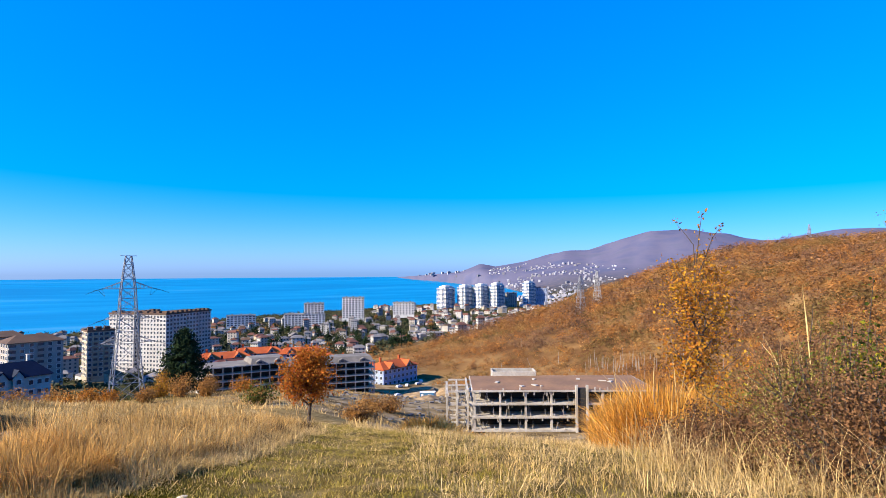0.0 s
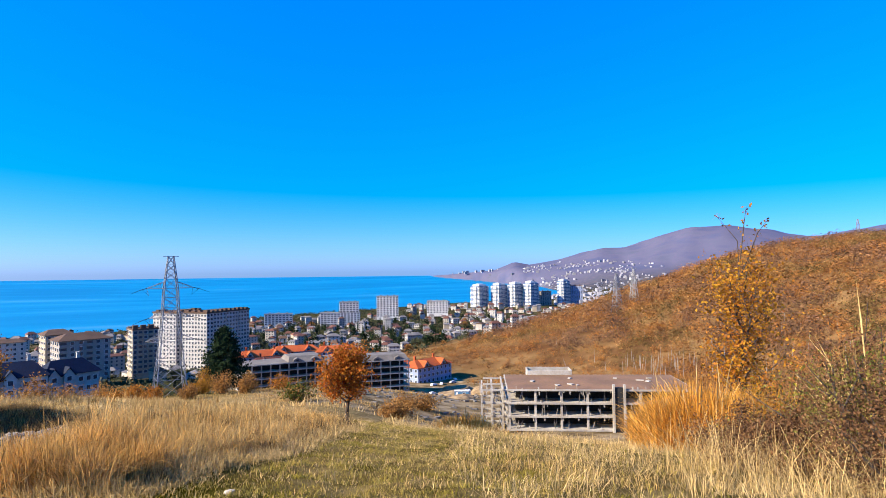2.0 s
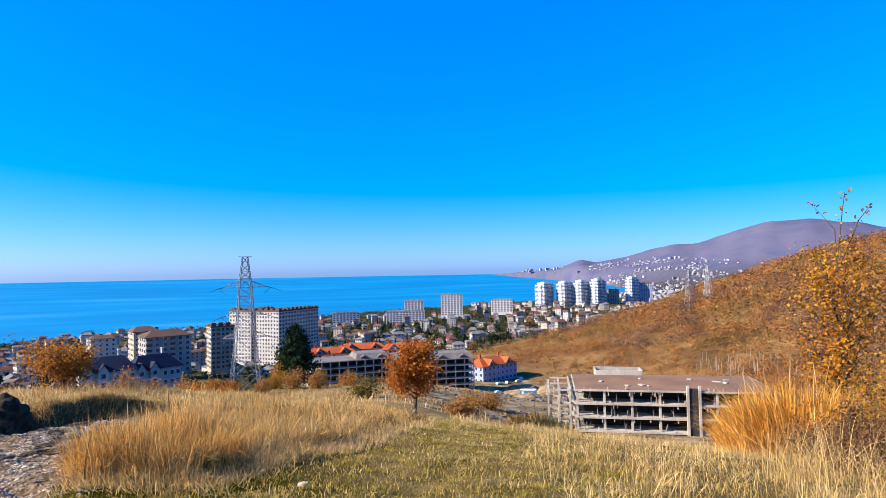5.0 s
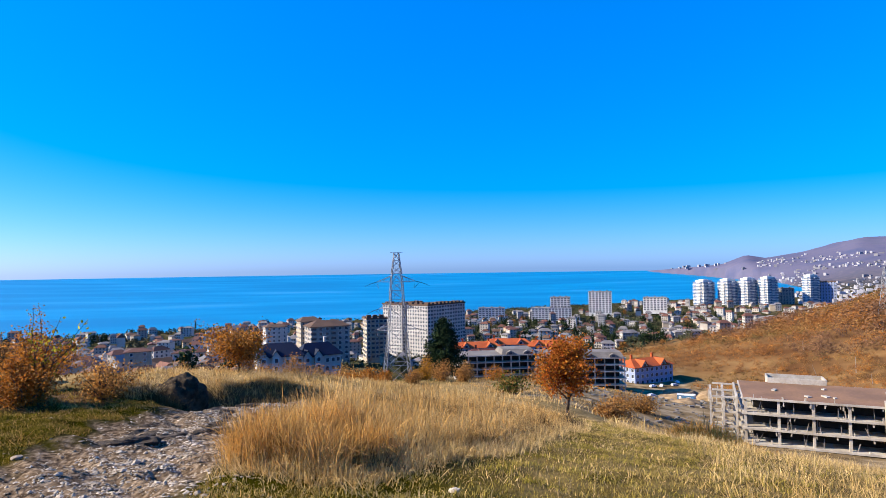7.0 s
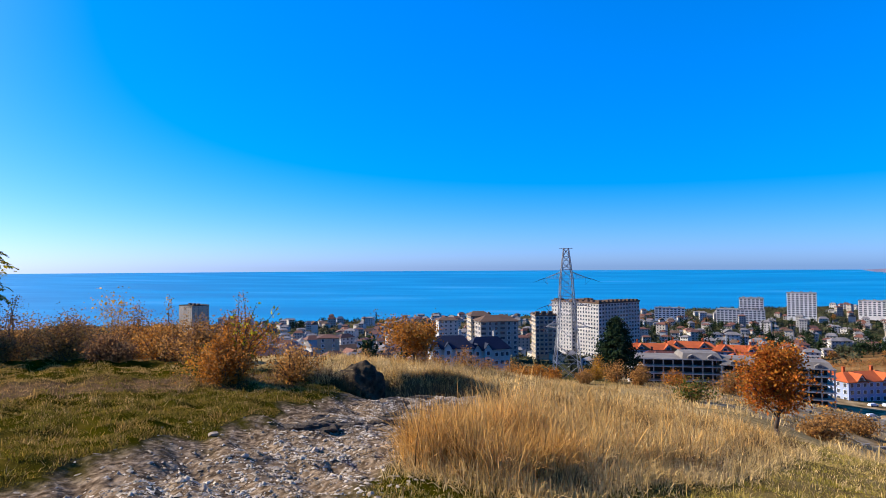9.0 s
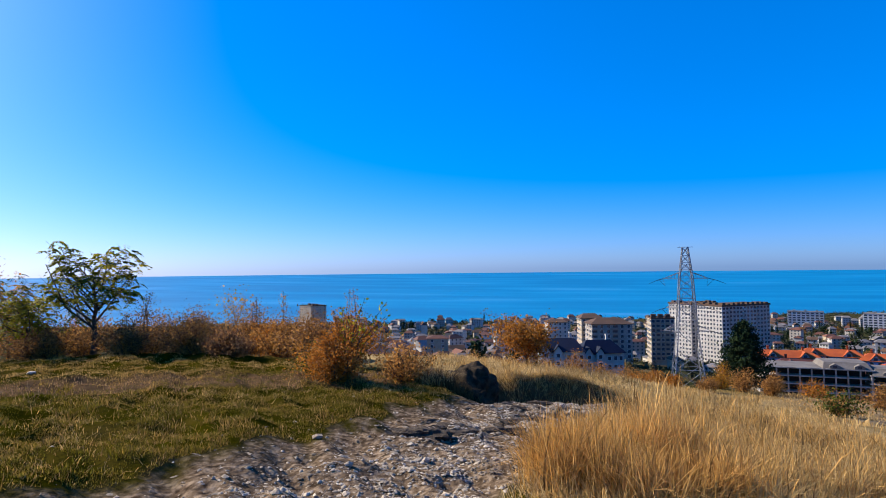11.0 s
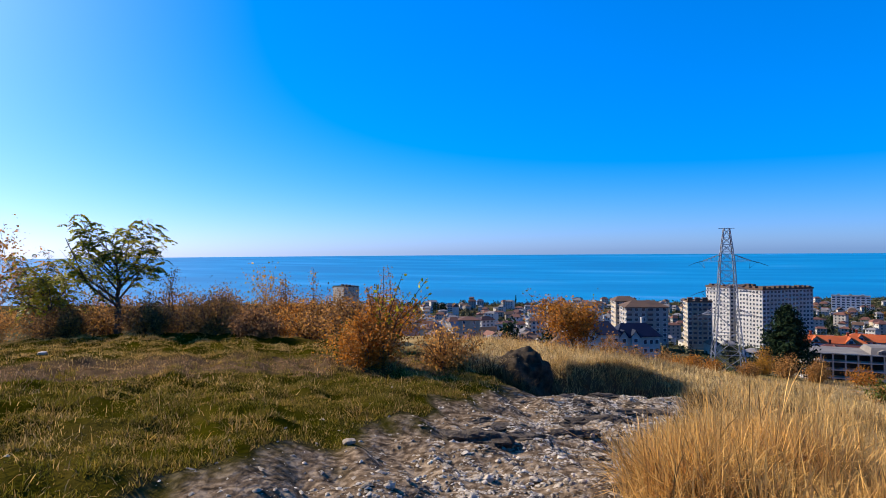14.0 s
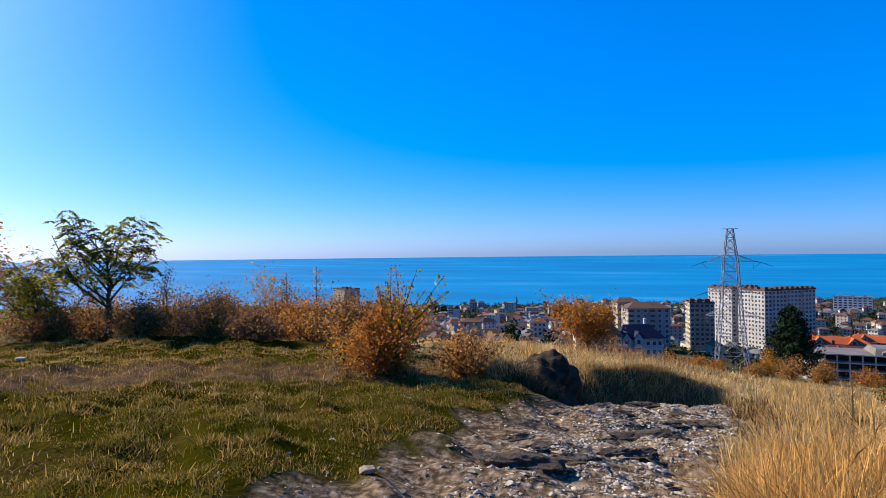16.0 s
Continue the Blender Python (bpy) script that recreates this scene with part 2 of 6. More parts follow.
        return self.add(p, [(3, 2, 1, 0), (0, 1, 5, 4), (1, 2, 6, 5), (2, 3, 7, 6), (3, 0, 4, 7), (4, 5, 9, 8), (6, 7, 8, 9), (5, 6, 9), (7, 4, 8)])

    def mesh(self, name, material, smooth=False):
        me = bpy.data.meshes.new(name)
        me.from_pydata(np.concatenate(self.v).tolist() if self.v else [], [], self.f)
        me.materials.append(material)
        if smooth:
            me.shade_smooth()
        return me


def part(name, shape, material, parent, label="", at=None, smooth=False):
    me = shape.mesh(name, material, smooth) if isinstance(shape, Shape) else shape
    ob = new(name, me)
    ob.parent = parent
    if at is not None:
        ob.matrix_basis = at
    if label:
        ob["label"] = label
    return ob


def thing(name, at, label, category, group="", kind=""):
    ob = new(name)
    ob.matrix_basis = at
    ob.empty_display_size = 0.2
    return tagged(ob, label, category, group, kind)


def flat_mesh(name, verts, faces_n, material):
    """A mesh from arrays: verts (n, 3) and faces (m, k) of one size."""
    me = bpy.data.meshes.new(name)
    m, k = faces_n.shape
    me.vertices.add(len(verts))
    me.vertices.foreach_set("co", np.ascontiguousarray(verts, np.float32).ravel())
    me.loops.add(m * k)
    me.loops.foreach_set("vertex_index", np.ascontiguousarray(faces_n, np.int32).ravel())
    me.polygons.add(m)
    me.polygons.foreach_set("loop_start", np.arange(0, m * k, k, dtype=np.int32))
    me.update(calc_edges=True)
    me.materials.append(material)
    return me


# ---- lie of the land ----
def step(a, b, v):
    t = np.clip((v - a) / (b - a), 0, 1)
    return t * t * (3 - 2 * t)


def inside(poly, x, y):
    """Whether points lie in a polygon."""
    hit = np.zeros(np.shape(x), bool)
    for (x0, y0), (x1, y1) in zip(poly, poly[1:] + poly[:1]):
        if y0 != y1:
            hit ^= ((y0 > y) != (y1 > y)) & (x < (x1 - x0) * (y - y0) / (y1 - y0) + x0)
    return hit


def wave(x, y, k, seed=0.0):
    """A cheap smooth unevenness, about -1 to 1, with waves k metres long."""
    x, y = x / k * 6.283, y / k * 6.283
    return (np.sin(x + 1.7 * np.sin(0.6 * y + seed) + seed) + np.sin(1.13 * y + 1.4 * np.sin(0.7 * x + 2.1 * seed)) + np.sin(0.8 * (x + y) + seed * 3.3)) / 3


TRACK_Y, TRACK_X = (0, 3, 6, 9, 12, 16, 18), (-6.8, -4.7, -3.65, -3.2, -3.3, -3.0, -2.6)
PATH_Y, PATH_X = (0, 5, 8, 11, 15.5, 20, 27, 40), (1.6, 2.2, 2.9, 4.5, 6.4, 7.4, 8.5, 10)
COAST_X, COAST_Y = (-4900, -1500, -520, 190, 700, 1000, 1450, 1800, 1900, 1950, 2000), (-900, 560, 900, 1330, 1600, 1640, 1900, 2600, 3400, 4300, 5400)


def track_off(x, y):
    return np.maximum(np.abs(x - np.interp(y, TRACK_Y, TRACK_X) + 0.22) - 0.2, 0)


def land(x, y):
    """The ground's height in metres."""
    x, y = np.asarray(x, float), np.asarray(y, float)
    r = np.hypot(x, y)
    k = np.minimum(1, 45 / np.maximum(r, 1e-6))
    nx, ny = x * k, np.maximum(y * k, -30)
    near = 1.16 - 0.0275 * nx - 0.147 * ny - 0.0043 * nx**2 * step(-14, 0, ny) + 0.0007 * ny**2 - 0.0052 * nx * np.maximum(ny, 0)
    near += 0.06 * wave(x, y, 3.1, 1) + 0.035 * wave(x, y, 1.1, 4)
    near -= 0.36 * step(16, 23, y)
    near += (0.06 * wave(x, y, 1.7, 11) + 0.05 * wave(x, y, 0.75, 5)) * step(4.6, 6.4, -x) * step(3, 5, y)
    off = track_off(x, y)
    near -= 0.10 * (1 - step(0.8, 1.9, off)) * step(2, 4, y) * (1 - step(16, 18, y))
    near += (0.05 * wave(x, y, 0.8, 7) + 0.035 * wave(x, y, 0.42, 13) + 0.06 * wave(x, y, 1.9, 2)) * (1 - step(0.8, 2.0, off)) * (y < 18)
    # the ditch behind the track, and its grassy bank
    s = (x + 4.2) * 0.86 + (y - 17.4) * 0.5
    w = -(x + 4.2) * 0.5 + (y - 17.4) * 0.86
    near -= 1.35 * step(-2.3, -0.9, s) * (1 - step(1.8, 3.2, s)) * (step(-1.4 - 1.1 * (1 - step(-1.0, 0.6, s)), -0.1, w) - step(1.0, 1.5, w))
    near += 0.36 * step(-0.5, 1.5, s) * (1 - step(1.5, 4.5, s)) * step(1.0, 1.5, w) * (1 - step(1.8, 7, w))
    q = r * np.clip(0.5 + 0.5 * np.cos(np.arctan2(x, y) - 0.15), 0, 1) ** 0.6
    far = np.interp(q, (0, 25, 45, 70, 100, 150, 202, 290, 400, 520, 800, 1100, 5000), (1.2, -2.8, -7.2, -13.5, -20.5, -28.5, -35.5, -54, -62, -76, -83, -87, -89))
    a = np.arctan2(x, y)
    far += 5 * np.exp(-((a + 0.45) / 0.25) ** 2) * step(120, 230, r) * (1 - step(330, 500, r))
    hill = 113 * step(110, 700, x) * (1 - step(330 + 0.10 * x, 640 + 0.16 * x, y)) * step(-2500, -200, y)
    hill += 40 * step(600, 1500, x) * (1 - step(700, 1300, y)) 
    far -= step(0.22, 0.55, a) * np.interp(r, (20, 35, 70, 150, 250, 350, 470), (0.3, 2.6, 6.2, 9.8, 7, 8, 0))
    far += hill + (2.5 * wave(x, y, 90, 2) + 1.2 * wave(x, y, 37, 5)) * step(150, 350, x) * step(60, 200, r)
    # far shore and mountains
    inland = np.interp(x, COAST_X, COAST_Y) - y
    far += step(900, 2200, x) * 0.022 * np.clip(inland, 0, 2000) * step(900, 1500, y)

    ridge = np.interp(np.degrees(a), (26.6, 30.8, 32.8, 34.3, 37, 41, 43.2, 46.3, 49, 52, 55.5, 58.2, 60, 64, 90), (-14, 12, 72, 50, 84, 162, 162, 237, 286, 296, 250, 205, 212, 262, 200))
    rise = step(2300, 4300, r) ** 1.5 * (1 - 0.25 * step(4300, 4900, r))
    far += (np.maximum(ridge + 8 * wave(x, y, 260, 1) * step(3000, 3800, r) * (ridge > 100), far) - far) * rise * (y > 0)
    far += step(1500, 3000, x) * (1 - step(3800, 4200, r)) * (12 * wave(x, y, 520, 3) + 5 * wave(x, y, 200, 6))
    far = -99 + (far + 99) * step(-25, 130, inland)
    return near + (far - near) * step(22, 48, r)


def place_on(x, y, sink=0.0):
    return float(land(x, y)) - sink


def ground_mesh():
    rings = np.concatenate([[0.001], np.linspace(0.2, 30, 165), 30 * (4890 / 30) ** (np.linspace(0, 1, 150)[1:])])
    fine = np.radians(np.concatenate([np.linspace(-72, 80, 370), np.linspace(80, 288, 40)[1:-1]]))
    na, nr = len(fine), len(rings)
    R, A = np.meshgrid(rings, fine, indexing="ij")
    x, y = R * np.sin(A), R * np.cos(A) + 2 * (R < 1e9)
    y = y - 2 * step(3000, 4800, R)
    v = np.c_[x.ravel(), y.ravel(), land(x, y).ravel()]
    i, j = np.meshgrid(np.arange(nr - 1), np.arange(na), indexing="ij")
    k = (j + 1) % na
    f = np.stack([i * na + j, (i + 1) * na + j, (i + 1) * na + k, i * na + k], -1).reshape(-1, 4)
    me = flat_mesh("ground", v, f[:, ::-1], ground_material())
    me.shade_smooth()
    return me


def ground_material():
    m = bpy.data.materials.new("hillside_ground")
    m.use_nodes = True
    n, l = m.node_tree.nodes, m.node_tree.links
    b = n["Principled BSDF"]
    b.inputs["Roughness"].default_value, b.inputs["Specular IOR Level"].default_value = 1.0, 0.0
    g = n.new("ShaderNodeNewGeometry")

    def noise_at(scale, detail=5):
        t = n.new("ShaderNodeTexNoise")
        t.inputs["Scale"].default_value, t.inputs["Detail"].default_value = scale, detail
        l.new(g.outputs["Position"], t.inputs["Vector"])
        return t.outputs["Fac"]

    def ramp(fac, *stops):
        t = n.new("ShaderNodeValToRGB")
        e = t.color_ramp.elements
        while len(e) < len(stops):
            e.new(0.5)
        for q, (at, c) in zip(e, stops):
            q.position, q.color = at, (*(v * 0.78 for v in c), 1)
        l.new(fac, t.inputs[0])
        return t.outputs[0]

    def blend(fac, a, c):
        t = n.new("ShaderNodeMix")
        t.data_type = "RGBA"
        l.new(fac, t.inputs["Factor"])
        l.new(a, t.inputs["A"])
        l.new(c, t.inputs["B"])
        return t.outputs["Result"]

    def zone(name):
        t = n.new("ShaderNodeAttribute")
        t.attribute_name = name
        return t.outputs["Fac"]

    soil = ramp(noise_at(0.9), (0.3, (0.018, 0.019, 0.001)), (0.5, (0.040, 0.036, 0.002)), (0.72, (0.075, 0.054, 0.010)))
    gravel = ramp(noise_at(11, 8), (0.34, (0.055, 0.038, 0.024)), (0.5, (0.16, 0.112, 0.07)), (0.66, (0.34, 0.255, 0.17)))
    wood = ramp(noise_at(0.03, 8), (0.3, (0.13, 0.062, 0.026)), (0.5, (0.22, 0.12, 0.048)), (0.7, (0.34, 0.205, 0.085)))
    town = ramp(noise_at(0.04, 8), (0.35, (0.035, 0.042, 0.018)), (0.55, (0.075, 0.065, 0.03)), (0.7, (0.17, 0.125, 0.07)))
    # distance haze painted into the far mountains' colour
    haze_violet = ramp(noise_at(0.006, 9), (0.3, (0.10, 0.115, 0.20)), (0.55, (0.145, 0.14, 0.21)), (0.75, (0.12, 0.13, 0.19)))
    c = blend(zone("gravel"), soil, gravel)
    c = blend(zone("dirt"), c, ramp(noise_at(5, 7), (0.3, (0.065, 0.040, 0.018)), (0.7, (0.17, 0.105, 0.052))))
    c = blend(zone("straw"), c, ramp(noise_at(1.3, 7), (0.3, (0.14, 0.09, 0.03)), (0.5, (0.32, 0.215, 0.085)), (0.7, (0.48, 0.34, 0.15))))
    c = blend(zone("wood"), c, wood)
    c = blend(zone("town"), c, town)
    c = blend(zone("earth"), c, ramp(noise_at(0.15, 8), (0.34, (0.13, 0.09, 0.045)), (0.5, (0.27, 0.19, 0.10)), (0.66, (0.42, 0.32, 0.19))))
    c = blend(zone("haze_violet"), c, haze_violet)
    l.new(c, b.inputs["Base Color"])
    bp = n.new("ShaderNodeBump")
    bp.inputs["Strength"].default_value, bp.inputs["Distance"].default_value = 0.7, 0.04
    l.new(noise_at(16, 8), bp.inputs["Height"])
    l.new(bp.outputs[0], b.inputs["Normal"])
    return m


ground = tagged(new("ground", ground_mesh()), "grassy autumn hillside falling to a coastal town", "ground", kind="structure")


def ditch_soil(x, y):
    """The bare earth of the ditch and of its far face."""
    s = (x + 4.2) * 0.86 + (y - 17.4) * 0.5
    w = -(x + 4.2) * 0.5 + (y - 17.4) * 0.86
    return step(-2.4, -1.8, s) * (1 - step(2.4, 3.4, s)) * step(-1.3, -0.7, w) * (1 - step(1.35, 1.7, w))


def zones(ob):
    """What covers the ground, as soft shares at each vertex."""
    me = ob.data
    co = np.empty(len(me.vertices) * 3, np.float32)
    me.vertices.foreach_get("co", co)
    x, y, z = co.reshape(-1, 3).T.astype(float)
    r = np.hypot(x, y)
    ragged = 0.35 * wave(x, y, 1.3, 3) + 0.2 * wave(x, y, 0.5, 9)
    hilly = step(120, 190, x) * step(60, 110, r)
    shares = dict(
        gravel=(1 - step(0.95, 1.6, track_off(x, y) + ragged)) * (y < 17.5) * (y > 0),
        dirt=np.clip(ditch_soil(x, y) + (1 - step(0.9, 1.6, np.abs((x + 9.8) * 0.79 - (y - 12.6) * 0.61 + ragged))) * (x < -5.5) * (x > -30) * (y > 5), 0, 1),
        straw=step(16.8, 19.5, y) * (1 - step(170, 210, r)) * (1 - ditch_soil(x, y)) * (x > -14 - 0.5 * y) + 0.45 * step(0.2, 2.5, x) * (y < 19.5) * (r < 40),
        wood=hilly * (1 - step(480, 760, y)),
        town=(1 - hilly) * step(190, 260, r) * (y > 0) + hilly * step(480, 760, y) * (1 - step(1900, 2600, x)),
        earth=step(14, 34, x) * (1 - step(156, 186, x + 16 * wave(x, y, 60, 1))) * step(50, 90, y) * (1 - step(330, 370, y)),
        # where the far land takes on the painted haze tone
        haze_violet=step(2300, 3300, r) * step(1000, 1500, x) * (y > 0),
    )
    for name, share in shares.items():
        me.attributes.new(name, "FLOAT", "POINT").data.foreach_set("value", np.clip(share, 0, 1).astype(np.float32))


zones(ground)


def sea():
    """The sea, level near the coast, one sheet out to the horizon."""
    rings = np.concatenate([np.linspace(600, 2300, 40), np.linspace(2400, 4890, 60)])
    fine = np.radians(np.linspace(-110, 75, 160))
    R, A = np.meshgrid(rings, fine, indexing="ij")
    z = -95 + 68 * np.clip((R - 2000) / 2890, 0, 1) ** 1.5
    v = np.c_[(R * np.sin(A)).ravel(), (R * np.cos(A)).ravel(), z.ravel()]
    na = len(fine)
    i, j = np.meshgrid(np.arange(len(rings) - 1), np.arange(na - 1), indexing="ij")
    f = np.stack([i * na + j, i * na + j + 1, (i + 1) * na + j + 1, (i + 1) * na + j], -1).reshape(-1, 4)
    m = bpy.data.materials.new("sea_water")
    m.use_nodes = True
    n, l = m.node_tree.nodes, m.node_tree.links
    b = n["Principled BSDF"]
    g = n.new("ShaderNodeNewGeometry")
    mp = n.new("ShaderNodeMapping")
    mp.inputs["Rotation"].default_value = (0, 0, radians(-8))
    mp.inputs["Scale"].default_value = (0.0012, 0.0045, 0.002)
    l.new(g.outputs["Position"], mp.inputs["Vector"])
    t = n.new("ShaderNodeTexNoise")
    t.inputs["Scale"].default_value, t.inputs["Detail"].default_value = 1.0, 7
    l.new(mp.outputs[0], t.inputs["Vector"])
    cr = n.new("ShaderNodeValToRGB")
    e = cr.color_ramp.elements
    e[0].position, e[0].color = 0.35, (0.0, 0.152, 0.33, 1)
    e[1].position, e[1].color = 0.60, (0.0, 0.198, 0.39, 1)
    e = e.new(0.74)
    e.color = (0.06, 0.25, 0.45, 1)
    l.new(t.outputs["Fac"], cr.inputs[0])
    l.new(cr.outputs[0], b.inputs["Base Color"])
    rr = n.new("ShaderNodeMapRange")
    rr.inputs[1].default_value, rr.inputs[2].default_value, rr.inputs[3].default_value, rr.inputs[4].default_value = 0.4, 0.7, 0.5, 0.38
    l.new(t.outputs["Fac"], rr.inputs[0])
    l.new(rr.outputs[0], b.inputs["Roughness"])
    b.inputs["Specular IOR Level"].default_value = 0.16
    me = flat_mesh("sea", v, f[:, ::-1], m)
    me.shade_smooth()
    tagged(new("sea", me), "calm deep blue sea with pale current streaks", "sea", kind="structure")


sea()


# ---- buildings ----
WINDOWS = {}


def window(parent, x, y, z, rz, w, h):
    """A framed window with set-back glass on a wall, at its middle, turned to face outwards."""
    if (w, h) not in WINDOWS:
        me = Shape().pane(w, h).mesh("window", M["frame_white"])
        me.materials.append(M["glass"])
        me.polygons[-1].material_index = 1
        WINDOWS[w, h] = me
    return part("window", WINDOWS[w, h], None, parent, at=pose(x, y, z, 0, 0, math.degrees(rz)))


def facade(parent, a, b, z0, floors, storey, n, w, h, skip=()):
    """Rows of windows on the wall from a to b (outside on the right hand going from a to b)."""
    a, b = np.array(a, float), np.array(b, float)
    d = (b - a) / np.linalg.norm(b - a)
    rz = math.atan2(d[1], d[0])
    for fl in range(floors):
        for i in range(n):
            if (fl, i) in skip or i in skip:
                continue
            p = a + (b - a) * (i + 0.5) / n
            window(parent, p[0], p[1], z0 + fl * storey + storey * 0.52, rz, w, h)


def apartment_block(at, w, d, floors, storey, wall, label, roof="flat", nx=8, ny=4, win=(1.5, 1.5), balconies=(), roof_mat="roof_brown", y_side=True):
    """A block with a front on -y, rows of windows on all seen sides, a roof and balconies."""
    t = thing("apartment_building", at, label, "building")
    h = floors * storey
    body = part("wall", Shape().box(0, 0, -6, w, d, h + 6), M[wall], t)
    facade(body, (-w / 2, -d / 2), (w / 2, -d / 2), 0, floors, storey, nx, *win, skip=balconies)
    facade(body, (-w / 2, d / 2), (-w / 2, -d / 2), 0, floors, storey, ny, *win)
    if y_side:
        facade(body, (w / 2, -d / 2), (w / 2, d / 2), 0, floors, storey, ny, *win)
    if roof == "flat":
        s = Shape().box(0, 0, h, w + 0.5, d + 0.5, 0.35)
        for sx in (-1, 1):
            s.box(sx * (w / 2 + 0.1), 0, h + 0.35, 0.3, d + 0.5, 0.7)
            s.box(0, sx * (d / 2 + 0.1), h + 0.35, w + 0.5, 0.3, 0.7)
        rf = part("roof", s, M[roof_mat], t)
        for k in range(3):
            part("roof_hut", Shape().box(-w / 2 + w * (k + 0.6) / 3.2, 0, h + 0.35, 3.0, 3.2, 2.2).box(-w / 2 + w * (k + 0.6) / 3.2, 0, h + 2.55, 3.5, 3.7, 0.2), M[roof_mat], rf)
    else:
        part("roof", Shape().hip(0, 0, h, w, d, roof, 0.9, 0.55), M[roof_mat], t)
    for i in balconies:
        x = -w / 2 + w * (i + 0.5) / nx
        for fl in range(floors):
            s = Shape().box(x, -d / 2 - 0.6, fl * storey, w / nx * 0.92, 1.2, 0.15)
            s.box(x, -d / 2 - 1.15, fl * storey + 0.15, w / nx * 0.92, 0.08, 0.95)
            for q in (-1, 1):
                s.box(x + q * w / nx * 0.44, -d / 2 - 0.6, fl * storey + 0.15, 0.08, 1.1, 0.95)
            part("balcony", s, M[wall], t)
            part("balcony_window", Shape().box(x, -d / 2 - 0.03, fl * storey + 0.2, w / nx * 0.7, 0.08, 2.2), M["glass"], t)
    return t


def heading(az):
    """The turn of a house whose front (-y) faces back towards a viewer who looks along azimuth az (degrees, from +y to the right)."""
    return -az


# the tall white block: a lit end, a staircase tower and a long side
def tall_block():
    t = thing("apartment_building", pose(30, 522, -78, 0, 0, 0), "tall white twelve-storey apartment building with a dark parapet", "building")
    storey, floors = 3.25, 14
    h = storey * floors + 3
    q = random.Random(6)
    for name, (x, y), (w, d), rz, nx, ny in (("east_wing", (11.1, 18.5), (25, 54), -0.785, 8, 14), ("west_wing", (-19.8, 30), (25, 30), -0.785, 7, 6)):
        c, s = math.cos(rz), math.sin(rz)

        def to(px, py):
            return (x + px * c - py * s, y + px * s + py * c)

        body = part(name, Shape().box(x, y, -6, w, d, h + 6, rz), M["white"], t)
        facade(body, to(-w / 2, -d / 2), to(w / 2, -d / 2), 3, floors, storey, nx, 1.75, 1.75)
        facade(body, to(w / 2, -d / 2), to(w / 2, d / 2), 3, floors, storey, ny, 2.6, 1.9)
        part("parapet", Shape().box(x, y, h, w + 1.0, d + 1.0, 1.3, rz), M["roof_brown"], t)
        for k in range(int(d / 5)):
            px, py = to(w / 2 - 2.5, -d / 2 + d * (k + 0.5) / int(d / 5))
            part("roof_hut", Shape().box(px, py, h + 1.3, 4.2, q.uniform(2.2, 3.6), q.uniform(0.7, 1.9), rz), M["roof_brown"], t)
        for k in range(4):
            px, py = to(-w / 2 + w * (k + 0.5) / 4, -d / 2 + 3)
            part("roof_hut", Shape().box(px, py, h + 1.3, q.uniform(2.5, 4), 3.2, q.uniform(0.6, 1.7), rz), M["roof_brown"], t)
        for k in range(2, ny, 4):
            for fl in range(floors):
                px, py = to(w / 2 + 0.6, -d / 2 + d * (k + 0.5) / ny)
                part("balcony", Shape().box(px, py, 3 + fl * storey + 0.1, 1.2, d / ny * 0.9, 1.1, rz), M["white"], t)
    # the staircase tower with its vertical slot of glass
    stair = part("stair_tower", Shape().box(-9, 17.5, -6, 8, 8, h + 5, -0.785), M["white"], t)
    part("stair_glass", Shape().box(-10.6, 13.2, 4, 2.2, 3.2, h - 8, 0), M["glass"], stair)


tall_block()
apartment_block(pose(-13.2, 436, -62, 0, 0, 14), 15.5, 15, 9, 3.2, "sand_wall", "sand-coloured nine-storey apartment building with dark glazed bays", nx=5, ny=4, balconies=(1, 3), win=(1.9, 1.9))
apartment_block(pose(-44, 394, -56, 0, 0, 22), 26, 17, 7, 3.2, "grey_wall", "grey apartment building with a brown hipped roof and glazed corners", roof=3.6, nx=6, ny=4, balconies=(0, 3), win=(1.9, 1.9))
apartment_block(pose(-58, 408, -57, 0, 0, 22), 14, 14, 8, 3.2, "sand_wall", "sand-coloured apartment wing with a brown roof", roof=2.8, nx=4, ny=4)
apartment_block(pose(-93, 468, -62, 0, 0, 24), 16, 13, 7, 3.1, "white", "white six-storey apartment building with a low brown roof", roof=2.0, nx=4, ny=3)


